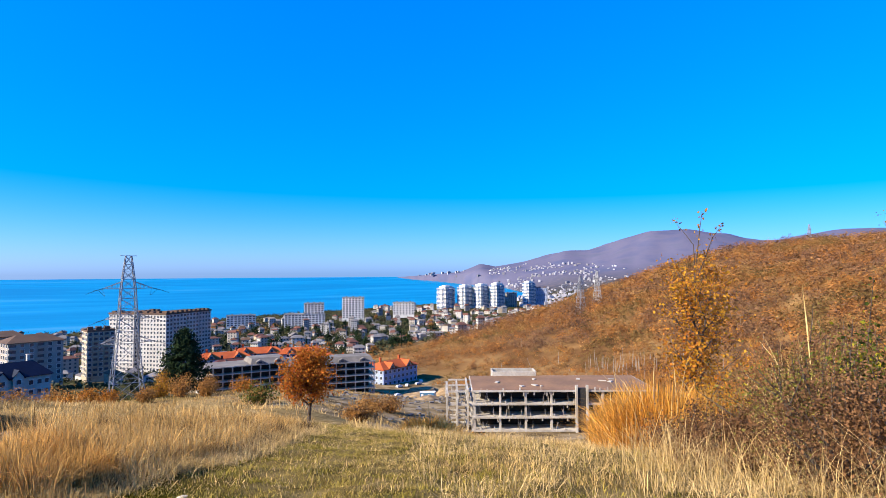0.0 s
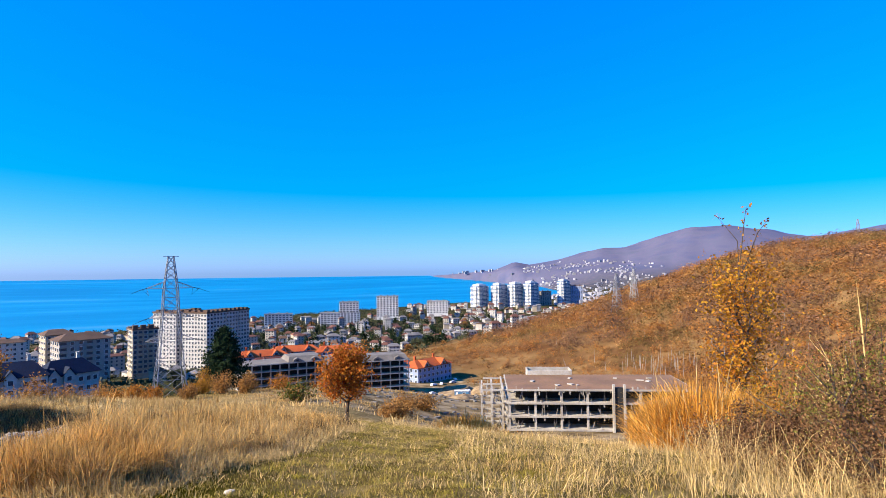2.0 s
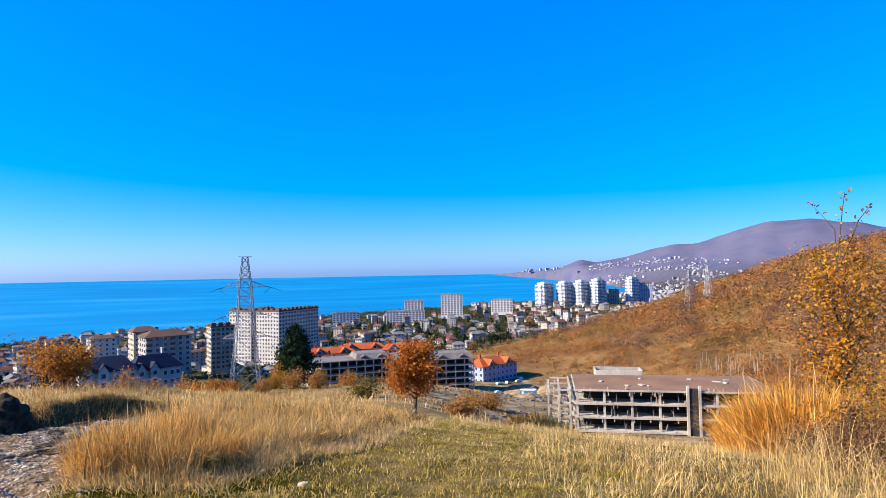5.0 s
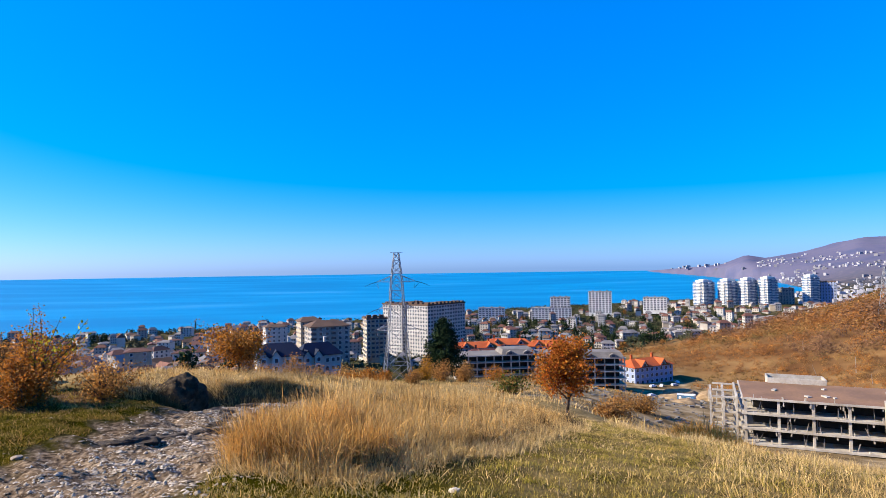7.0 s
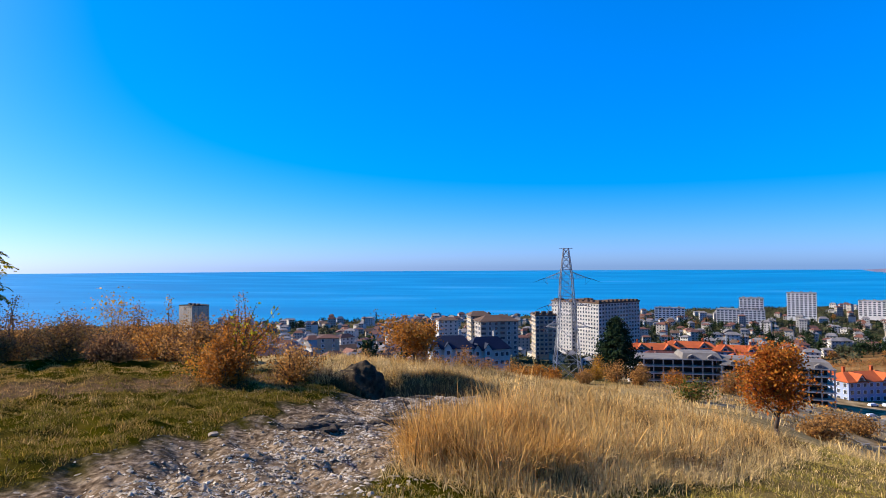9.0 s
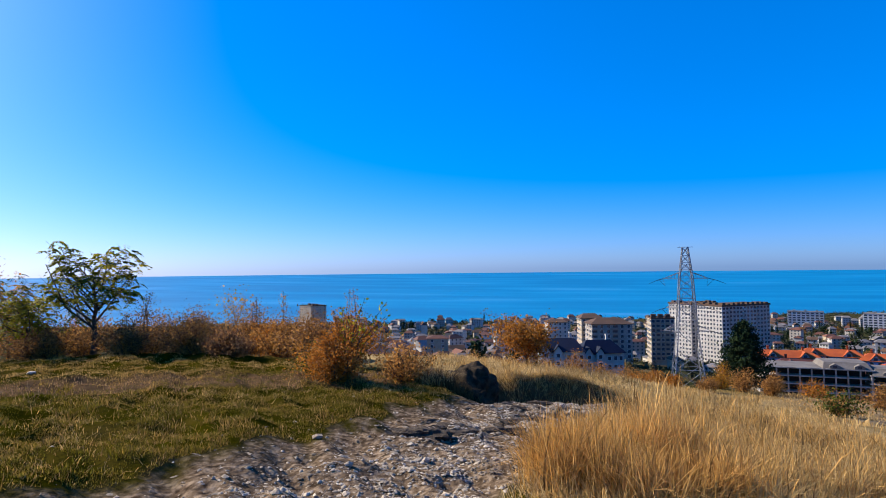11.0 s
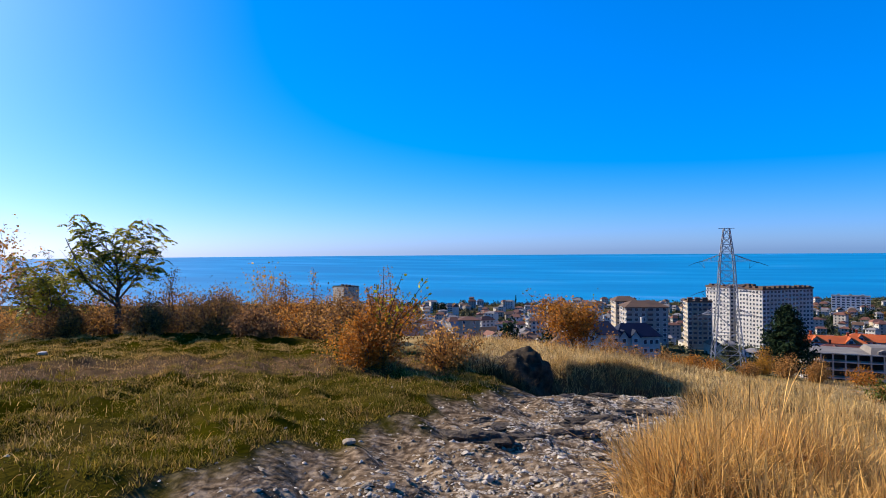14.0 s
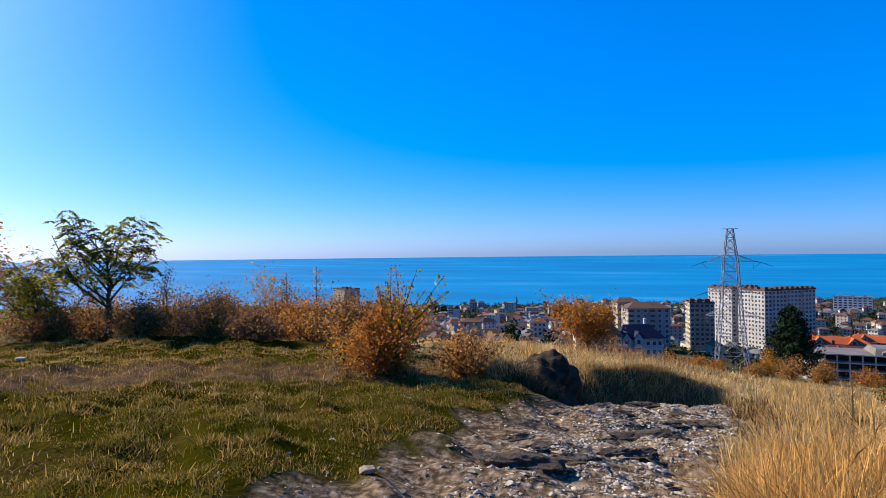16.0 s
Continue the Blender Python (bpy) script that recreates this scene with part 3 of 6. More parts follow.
def villa(at):
    """The blue-roofed house with steep white gables."""
    t = thing("villa", at, "white villa with a steep blue slate roof and gables", "house")
    part("wall", Shape().box(0, 0, -5, 17, 10, 11), M["white"], t)
    roof = part("roof", Shape().hip(0, 0, 6, 17, 10, 4.6, 0.7, 0.6), M["roof_blue"], t)
    for x in (-6.2, -1.6):
        g = Shape().box(x, -4.8, -2, 3.2, 2.4, 8)
        g.add([(x - 1.6, -6, 6), (x + 1.6, -6, 6), (x, -6, 8.2), (x - 1.6, -3, 6), (x + 1.6, -3, 6), (x, -3, 8.2)], [(0, 1, 2), (0, 3, 4, 1), (1, 4, 5, 2), (0, 2, 5, 3), (3, 5, 4)])
        gable = part("gable", g, M["white"], t)
        for q in (-1, 1):
            part("gable_roof", Shape().add([(x, -6.4, 8.6), (x + q * 2.1, -6.4, 5.8), (x + q * 2.1, -1.5, 5.8), (x, -1.5, 8.6), (x, -6.4, 8.35), (x + q * 2.1, -6.4, 5.55), (x + q * 2.1, -1.5, 5.55), (x, -1.5, 8.35)],
                 [(0, 1, 2, 3), (7, 6, 5, 4), (0, 4, 5, 1), (1, 5, 6, 2), (2, 6, 7, 3), (3, 7, 4, 0)]), M["roof_blue"], roof)
        for z in (4.6, 1.6):
            window(gable, x, -6.0, z, 0, 1.4, 1.5)
    for x in (2.5, 5, 7.2):
        for z in (0.5, 3.8):
            window(t, x, -5, z, 0, 1.3, 1.5)
    part("chimney", Shape().box(4, 1, 8, 0.9, 0.9, 4.4).box(4, 1, 12.4, 1.2, 1.2, 0.25), M["white"], roof)
    return t


villa(pose(-44, 230, -35.5, 0, 0, 18))
villa(pose(-31, 241, -37, 0, 0, 30))


def slab_frame(name, at, w, d, floors, storey, nx, ny, label, top="deck"):
    """An unfinished concrete frame: slabs on columns, open on all sides, with near-black boxes for the shade inside."""
    t = thing(name, at, label, "building")
    col = Shape().box(0, 0, 0, 0.5, 0.5, storey - 0.35).mesh("column", M["concrete"])
    for fl in range(floors + 1):
        s = Shape().box(0, 0, fl * storey - 0.35, w + 0.8, d + 0.8, 0.35)
        part("slab", s, M["concrete"] if fl < floors else M["deck"] if top == "deck" else M["slab_dark"], t)
        rim = Shape()
        for sy in (-1, 1):
            rim.box(0, sy * (d / 2 + 0.5), fl * storey - 0.45, w + 1.3, 0.3, 0.42)
        for sx in (-1, 1):
            rim.box(sx * (w / 2 + 0.5), 0, fl * storey - 0.45, 0.3, d + 0.6, 0.42)
        part("edge_beam", rim, M["concrete"], t)
        if fl == floors:
            break
        for i in range(nx + 1):
            for j in range(ny + 1):
                part("column", col, None, t, at=pose(-w / 2 + w * i / nx, -d / 2 + d * j / ny, fl * storey))
        # added box, coloured as the shade deep inside this floor
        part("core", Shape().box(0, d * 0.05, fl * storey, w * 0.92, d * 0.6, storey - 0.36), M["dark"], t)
    return t


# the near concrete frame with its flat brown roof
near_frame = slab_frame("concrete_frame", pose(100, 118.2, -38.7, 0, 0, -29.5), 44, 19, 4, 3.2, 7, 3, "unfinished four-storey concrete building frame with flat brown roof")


def near_frame_details(t):
    """Bare bays at its end, a near-black box for the shaded gap between its two sections, a roof hut, low parapets and
    leaning boards.
    """
    q = random.Random(3)
    for i in range(3):
        for j in range(3):
            x, y = -23.6 - 2.6 * i, -8 + 8 * j
            part("bare_column", Shape().box(x, y, 0, 0.45, 0.45, 12.2 - 0.6 * i), M["concrete"], t)
        for fl in range(1, 5):
            part("bare_beam", Shape().box(-23.6 - 2.6 * i, 0, fl * 3.2 - 0.6 - 0.5 * i * (fl == 4), 0.4, 17, 0.4), M["concrete"], t)
    for fl in range(1, 5):
        for j in range(3):
            part("bare_beam", Shape().box(-25.2, -8 + 8 * j, fl * 3.2 - 0.9, 6.4, 0.35, 0.4), M["concrete"], t)
    # no real recess: a dark box painted as the gap's shade
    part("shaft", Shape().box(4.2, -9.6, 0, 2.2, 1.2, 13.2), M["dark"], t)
    for x in (2.9, 5.5):
        part("shaft_column", Shape().box(x, -10.2, 0, 0.55, 0.6, 14.0), M["concrete"], t)
    s = Shape()
    for sx, sy, w, d in ((0, -1, 12, 0.3), (0, 1, 12, 0.3), (-1, 0, 0.3, 6), (1, 0, 0.3, 6)):
        s.box(-10 + sx * 6, 12.5 + sy * 3, 11.4, w, d, 2.6)
    part("roof_hut", s, M["concrete"], t)
    for k in range(64):
        x, fl = q.uniform(-21, 21), q.randrange(4)
        lean = q.uniform(-1.0, 1.0) if k % 3 == 0 else q.uniform(-0.15, 0.15)
        part("prop", Shape().bar((x, -9.4, fl * 3.2), (x + lean, -9.2, fl * 3.2 + q.uniform(1.6, 2.8)), q.uniform(0.08, 0.17)), M["bark_pale" if k % 2 else "slab_dark"], t)
    for k in range(60):
        # stubs of formwork and bars that stand up along the roof's edge and hang under the slabs
        x, fl = q.uniform(-22, 22), q.randrange(1, 5)
        z = fl * 3.2 - (0.45 if k % 2 else 0.03)
        part("stub", Shape().bar((x, -9.85, z), (x + q.uniform(-0.1, 0.1), -9.85, z + (-q.uniform(0.3, 1.1) if k % 2 else q.uniform(0.25, 0.9))), q.uniform(0.10, 0.3)), M["concrete"], t)
    for k in range(20):
        x, fl, y0 = q.uniform(-30, -23), q.randrange(4), q.uniform(-8, 8)
        part("prop", Shape().bar((x, y0, fl * 3.0), (x + q.uniform(-0.6, 0.6), y0 + q.uniform(-1, 1), fl * 3.0 + 2.9), 0.16), M["concrete"], t)
    for k in range(9):
        part("debris", Shape().box(q.uniform(-20, 20), q.uniform(-7, 7), 12.82, q.uniform(0.6, 2.2), q.uniform(0.4, 1.0), 0.25, q.uniform(0, 3)), M["concrete"], t)


near_frame_details(near_frame)


def mansard(t, x0, x1, z, d, material):
    s = Shape()
    s.add([(x0, -d / 2, z), (x1, -d / 2, z), (x1 - 1, -d / 2 + 3, z + 2.3), (x0 + 1, -d / 2 + 3, z + 2.3), (x0, d / 2, z), (x1, d / 2, z), (x1 - 1, d / 2 - 3, z + 2.3), (x0 + 1, d / 2 - 3, z + 2.3)],
          [(0, 1, 2, 3), (5, 4, 7, 6), (1, 5, 6, 2), (4, 0, 3, 7), (3, 2, 6, 7), (4, 5, 1, 0)])
    roof = part("roof", s, material, t)
    n = max(2, int((x1 - x0) / 9))
    for k in range(n):
        x = x0 + (x1 - x0) * (k + 0.5) / n
        g = Shape().add([(x - 1.8, -d / 2 - 0.1, z), (x + 1.8, -d / 2 - 0.1, z), (x + 1.8, -d / 2 - 0.1, z + 1.0), (x, -d / 2 - 0.1, z + 1.9), (x - 1.8, -d / 2 - 0.1, z + 1.0),
                         (x - 1.8, -d / 2 + 3.4, z), (x + 1.8, -d / 2 + 3.4, z), (x + 1.8, -d / 2 + 3.4, z + 1.0), (x, -d / 2 + 3.4, z + 1.9), (x - 1.8, -d / 2 + 3.4, z + 1.0)],
                        [(0, 1, 2, 3, 4), (9, 8, 7, 6, 5), (1, 6, 7, 2), (2, 7, 8, 3), (3, 8, 9, 4), (4, 9, 5, 0)])
        dm = part("dormer", g, material, roof)
        part("dormer_window", Shape().box(x, -d / 2 - 0.12, z + 0.3, 1.4, 0.1, 0.8), M["glass"], dm)
    return roof


def unfinished_row():
    for x, y, rz, w, floors, up in ((51, 289, 2, 38, 5, "slab_dark"), (92, 285, -8, 43, 5, "slab_dark")):
        z = -55.8 if x < 60 else -57.6
        t = slab_frame("unfinished_building", pose(x, y, z, 0, 0, rz), w, 17, floors, 3.25, 9, 3, "long unfinished concrete building with open floors and dormered roof", top="none")
        mansard(t, -w / 2 if x > 60 else w * 0.05, w / 2, floors * 3.25 + 0.05, 17, M[up])


unfinished_row()


def red_block(at, w, d, floors, label="pale blue apartment building with an orange tiled roof", roof_mat="roof_red", wall="blue_wall"):
    t = thing("apartment_building", at, label, "building")
    h = floors * 3.3
    body = part("wall", Shape().box(0, 0, -6, w, d, h + 6), M[wall], t)
    facade(body, (-w / 2, -d / 2), (w / 2, -d / 2), 0, floors, 3.3, int(w / 3.4), 1.7, 1.7)
    facade(body, (-w / 2, d / 2), (-w / 2, -d / 2), 0, floors, 3.3, 4, 1.7, 1.7)
    facade(body, (w / 2, -d / 2), (w / 2, d / 2), 0, floors, 3.3, 4, 1.7, 1.7)
    roof = part("roof", Shape().hip(0, 0, h, w, d, 3.6, 0.8, 0.7), M[roof_mat], t)
    n = max(1, int(w / 14))
    for k in range(n):
        x = -w / 2 + w * (k + 0.5) / n
        g = Shape().add([(x - 2.8, -d / 2 - 0.15, h - 0.2), (x + 2.8, -d / 2 - 0.15, h - 0.2), (x, -d / 2 - 0.15, h + 3.4), (x - 2.8, 0, h - 0.2), (x + 2.8, 0, h - 0.2), (x, 0, h + 3.4)],
                        [(0, 1, 2), (5, 4, 3), (1, 4, 5, 2), (2, 5, 3, 0)])
        gb = part("gable", g, M["white"], roof)
        part("arched_window", Shape().box(x, -d / 2 - 0.2, h + 0.3, 1.8, 0.12, 1.5), M["glass"], gb)
        for q in (-1, 1):
            part("gable_roof", Shape().add([(x, -d / 2 - 0.6, h + 3.7), (x + q * 3.4, -d / 2 - 0.6, h - 0.3), (x + q * 3.4, 0, h - 0.3), (x, 0, h + 3.7), (x, -d / 2 - 0.6, h + 3.45), (x + q * 3.4, -d / 2 - 0.6, h - 0.55), (x + q * 3.4, 0, h - 0.55), (x, 0, h + 3.45)],
                 [(0, 1, 2, 3), (7, 6, 5, 4), (0, 4, 5, 1), (1, 5, 6, 2), (2, 6, 7, 3), (3, 7, 4, 0)]), M[roof_mat], roof)
    for q in (-0.3, 0.25):
        part("chimney", Shape().box(q * w, 1, h + 2.5, 1.1, 1.1, 3).box(q * w, 1, h + 5.5, 1.4, 1.4, 0.25), M[roof_mat], roof)
    return t


red_block(pose(142.6, 320.2, -66, 0, 0, 22), 29, 15, 4)
red_block(pose(128, 345, -66, 0, 0, -20), 24, 15, 4)
red_block(pose(110, 372, -66, 0, 0, 0), 30, 15, 4)
red_block(pose(62, 360, -64, 0, 0, -4), 34, 16, 4, "apartment building with a dark maroon hipped roof", "roof_maroon")
red_block(pose(88, 352, -65.5, 0, 0, -10), 26, 15, 4, "apartment building with a dark maroon hipped roof", "roof_maroon")
red_block(pose(60, 412, -66, 0, 0, 0), 34, 15, 4)
red_block(pose(84, 418, -65, 0, 0, -8), 34, 15, 4)
red_block(pose(112, 410, -66, 0, 0, -12), 30, 15, 4)


# hotels and towers by the sea
def hotel(x, y, top, w, d, floors, az, label, wall="hotel_wall"):
    storey = 3.4
    t = apartment_block(pose(x, y, top - floors * storey, 0, 0, heading(az)), w, d, floors, storey, wall, label, nx=max(5, int(w / 5.5)), ny=4, win=(3.6, 2.0), roof_mat="grey_wall", y_side=False)
    return t


hotel(170, 985, -64.5, 45, 16, 5, 10, "long white five-storey seaside hotel")
hotel(268, 960, -64.5, 66, 20, 6, 15, "long white terraced hotel")
hotel(286, 968, -47.7, 33, 22, 11, 16, "white hotel tower with tall windows")
hotel(374, 1016, -41.5, 40, 18, 11, 20, "broad white hotel tower by the sea")
hotel(489, 1042, -55, 42, 18, 7, 25, "white hotel with dark window bands")
hotel(410, 1120, -58, 30, 16, 6, 22, "white seaside apartment house")


def seaside_tower(x, y, top, w, az, floors=18):
    """A rounded white tower with balconies on every floor."""
    base, storey = -93.0, (top + 93.0) / floors
    t = thing("tower", pose(x, y, base, 0, 0, heading(az) + 45), "white rounded high-rise tower with balcony bands", "building", "seaside towers")

    def oval(rx, ry, z, h, n=24):
        s = Shape()
        p = [(rx * math.copysign(abs(math.cos(a)) ** 0.3, math.cos(a)), ry * math.copysign(abs(math.sin(a)) ** 0.3, math.sin(a))) for a in [2 * math.pi * k / n for k in range(n)]]
        s.add([(a, b, z) for a, b in p] + [(a, b, z + h) for a, b in p], [(i, (i + 1) % n, n + (i + 1) % n, n + i) for i in range(n)] + [tuple(range(n))[::-1], tuple(range(n, 2 * n))])
        return s

    part("core", oval(w * 0.40, w * 0.31, 0, floors * storey), M["tower_glass"], t)
    for f in range(floors):
        part("floor_band", oval(w * 0.425, w * 0.335, f * storey, storey * 0.26), M["hotel_wall"], t)
        for k, (bx, by, bw, bd) in enumerate(((-0.40, -0.10, 0.10, 0.20), (-0.28, -0.30, 0.18, 0.10), (0.02, -0.335, 0.16, 0.07), (0.30, -0.30, 0.12, 0.08))):
            if (f + k) % 3 or k < 2:
                part("balcony", Shape().box(bx * w, by * w, f * storey, bw * w, bd * w, storey * (0.62 if (f + k) % 2 else 0.48)), M["hotel_wall"], t)
    part("roof", oval(w * 0.3, w * 0.25, floors * storey, 4).box(0, 0, floors * storey + 4, w * 0.3, w * 0.25, 2), M["hotel_wall"], t)


for tx, ty, tt, tw, ta in ((725, 1290, -34, 50, 29), (768, 1264, -32, 46, 31), (803, 1243, -30, 43, 33), (836, 1221, -27.5, 42, 34), (944, 1229, -24.5, 36, 37)):
    seaside_tower(tx, ty, tt, tw, ta)
apartment_block(pose(978, 1225, -93, 0, 0, -39), 38, 18, 17, 3.3, "blue_wall", "blue-grey high-rise slab building by the sea", nx=7, ny=4, win=(2.6, 1.9))
apartment_block(pose(884, 1240, -93, 0, 0, -36), 46, 18, 13, 3.3, "grey_wall", "dark grey apartment slab", nx=8, ny=4, win=(2.6, 1.9))
apartment_block(pose(-461, 661, -82, 0, 0, -22), 28, 24, 11, 3.4, "sand_wall", "sand-coloured tower block among trees", nx=6, ny=4)


# ---- pylons ----
def pylon(at, h, base, label, w=0.165):
    """A lattice mast with four legs, crossed braces and three pairs of arms."""
    t = thing("power_pylon", at, label, "pylon")
    levels = [0, 0.15, 0.28, 0.41, 0.49, 0.57, 0.64, 0.71, 0.776, 0.84, 0.89, 0.94, 1.0]

    def half(q):
        return base / 2 * float(np.interp(q, (0, 0.41, 0.57, 0.776, 1), (1, 0.62, 0.52, 0.42, 0.17)))

    def corner(q, i):
        s = half(q)
        return np.array(((-s, s, s, -s)[i], (-s, -s, s, s)[i], q * h))

    for i in range(4):
        leg = part("leg", Shape().tube([corner(q, i) for q in (0, 0.41, 0.57, 0.776, 1)], [w * 1.5] * 5), M["steel"], t)
        part("footing", Shape().box(*corner(0, i)[:2], -0.8, 0.9, 0.9, 1.0), M["concrete"], leg)
    for i in range(4):
        j = (i + 1) % 4
        bars = [p for a, b in zip(levels, levels[1:]) for p in ((corner(a, i), corner(b, j)), (corner(a, j), corner(b, i)), (corner(b, i), corner(b, j)))]
        if h > 40:
            for a, b in bars:
                part("brace", Shape().bar(a, b, w * 0.8), M["steel"], t)
        else:
            s = Shape()
            for a, b in bars:
                s.bar(a, b, w * 0.8)
            tagged(part("bracing", s, M["steel"], t), kind="stuff")
    for q, reach in ((0.41, 0.157), (0.57, 0.135), (0.776, 0.15)):
        for sx in (-1, 1):
            s = Shape()
            tip = np.array((sx * reach * h, 0, q * h + 0.1))
            for sy in (-1, 1):
                root = np.array((sx * half(q), sy * half(q), q * h))
                up = np.array((sx * half(q), sy * half(q), (q + 0.045) * h))
                s.bar(root, tip, w * 0.9).bar(up, tip, w * 0.9)
                for k in (0.25, 0.5, 0.75):
                    s.bar(root + (tip - root) * k, up + (tip - up) * k, w * 0.5)
            for k in (0.3, 0.6):
                a, b = np.array((sx * half(q), -half(q), q * h)), np.array((sx * half(q), half(q), q * h))
                s.bar(a + (tip - a) * k, b + (tip - b) * k, w * 0.5)
            arm = part("cross_arm", s, M["steel"], t)
            part("insulator", Shape().tube([tip, tip + (sx * 0.045 * h, -0.02 * h, -0.012 * h), tip + (sx * 0.10 * h, -0.04 * h, -0.035 * h)], [w * 1.1, w * 0.9, w * 0.4], 6), M["wire"], arm)
            part("jumper", Shape().tube([tip + (0, 0.03 * h, 0), tip + (-sx * 0.012 * h, 0, -0.05 * h), tip + (sx * 0.03 * h, -0.02 * h, -0.008 * h)], [w * 0.5] * 3), M["wire"], arm)
    part("peak_bar", Shape().bar((-0.05 * h, 0, h), (0.05 * h, 0, h), w), M["steel"], t)
    return t


pylon(pose(1.6, 202, -36.5, 0, 0, 8), 45.2, 9.4, "tall grey lattice power pylon standing in dry grass")


# ---- plants ----
rng = np.random.default_rng(7)


def blades_mesh(name, x, y, h, width, lean, material, bend=0.35, z=None, turn=None, plume=0.8):
    """Grass: one arching, tapering blade at each x, y."""
    n = len(x)
    z = land(x, y) - 0.03 if z is None else z
    a = rng.uniform(0, 6.283, n)
    d = rng.uniform(0, 6.283, n) if turn is None else turn + rng.normal(0, 0.7, n)
    k = np.minimum(np.abs(rng.normal(0, lean, n)) + 0.03, 1.25)
    px, py = np.cos(a) * width / 2, np.sin(a) * width / 2
    rungs = ((0, 0.9), (0.42, 1.0), (0.76, plume)) if np.mean(h) > 0.3 and np.mean(width) < 0.04 else ((0, 1.0), (0.62, plume))
    m = 2 * len(rungs) + 1
    v = np.empty((n, m, 3))
    for i, (t, w) in enumerate(rungs):
        out = h * k * t ** (1.3 + bend)
        cx, cy, cz = x + np.cos(d) * out, y + np.sin(d) * out, z + h * (t - 0.30 * k * t ** 2.2)
        v[:, 2 * i] = np.c_[cx - px * w, cy - py * w, cz]
        v[:, 2 * i + 1] = np.c_[cx + px * w, cy + py * w, cz]
    v[:, m - 1] = np.c_[x + np.cos(d) * h * k, y + np.sin(d) * h * k, z + h * np.clip(1 - 0.42 * k, 0.25, 1)]
    i = np.arange(n)[:, None] * m
    f = np.concatenate([i + q for a in range(0, m - 3, 2) for q in ([a, a + 1, a + 3], [a, a + 3, a + 2])] + [i + [m - 3, m - 2, m - 1]])
    return flat_mesh(name, v.reshape(-1, 3), f, material)


def scatter(poly, n, tuft=1, spread=0.1):
    """Points in a polygon, in tufts."""
    p = np.array(poly)
    lo, hi = p.min(0), p.max(0)
    xs, ys = [], []
    have = 0
    m = max(1, n // tuft)
    while have < m:
        q = rng.uniform(lo, hi, (m * 2, 2))
        q = q[inside(poly, q[:, 0], q[:, 1])]
        xs.append(q[:, 0])
        ys.append(q[:, 1])
        have += len(q)
    x, y = np.concatenate(xs)[:m], np.concatenate(ys)[:m]
    x, y = np.repeat(x, tuft), np.repeat(y, tuft)
    each = np.repeat(rng.uniform(0.62, 1.2, m), tuft)
    turn = np.repeat(rng.uniform(0, 6.283, m), tuft)
    dx, dy = rng.normal(0, spread, len(x)), rng.normal(0, spread, len(x))
    turn = np.where(rng.uniform(0, 1, len(x)) < 0.55, np.arctan2(dy, dx), turn)
    return x + dx, y + dy, each, turn


def turf(name, poly, n, h, width, lean, material, label, tuft=8, spread=0.1, keep=None, tall=None, plume=0.8):
    x, y, each, turn = scatter(poly, n, tuft, spread)
    if keep is not None:
        ok = keep(x, y)
        x, y, each, turn = x[ok], y[ok], each[ok], turn[ok]
    hh = each * rng.uniform(0.55, 1.15, len(x)) * h * (1 + 0.3 * wave(x, y, 2.3, 5))
    if tall is not None:
        hh *= tall(x, y)
    w = width * rng.uniform(0.6, 1.4, len(x))
    tagged(new(name, blades_mesh(name, x, y, hh, w, lean, material, turn=turn, plume=plume)), label, "grass", kind="stuff")


def short_turf(name, poly, n, h, width, material, label, bald=-0.32):
    """Close-cropped grass: one leaning, pointed blade at each place, in patches of their own height."""
    x, y, each, turn = scatter(poly, n, 12, 0.08)
    ok = off_track(x, y) & (ditch_soil(x, y) < 0.3) & (wave(x, y, 1.15, 6) + 0.6 * wave(x, y, 0.45, 1) + rng.normal(0, 0.25, len(x)) > bald)
    off = (x + 9.8) * 0.79 - (y - 12.5) * 0.61 + 0.5 * wave(x, y, 1.6, 3) + rng.normal(0, 0.25, len(x))
    ok &= ~((off > -1.0) & (off < 1.5) & (x < -5.0) & (rng.uniform(0, 1, len(x)) < 0.82))
    x, y, each, turn = x[ok], y[ok], each[ok], turn[ok]
    m = len(x)
    hh = h * each * rng.uniform(0.5, 1.2, m) * np.clip(1 + 0.5 * wave(x, y, 1.4, 8) + 0.35 * wave(x, y, 0.5, 4), 0.3, 2)
    a, d = rng.uniform(0, 6.283, m), turn + rng.normal(0, 0.9, m)
    w = width * rng.uniform(0.6, 1.4, m) / 2
    k = hh * np.abs(rng.normal(0, 0.8, m))
    z = land(x, y) - 0.012
    v = np.empty((m, 3, 3))
    v[:, 0] = np.c_[x - np.cos(a) * w, y - np.sin(a) * w, z]
    v[:, 1] = np.c_[x + np.cos(a) * w, y + np.sin(a) * w, z]
    v[:, 2] = np.c_[x + np.cos(d) * k, y + np.sin(d) * k, z + hh]
    tagged(new(name, flat_mesh(name, v.reshape(-1, 3), np.arange(m * 3).reshape(-1, 3), material)), label, "grass", kind="stuff")


def off_track(x, y):
    return (track_off(x, y) + 0.3 * wave(x, y, 1.3, 3) > 1.45) | (y > 17.3)


def off_path(x, y):
    return np.abs(x - np.interp(y, PATH_Y, PATH_X)) + 0.25 * wave(x, y, 1.7, 2) > 1.15


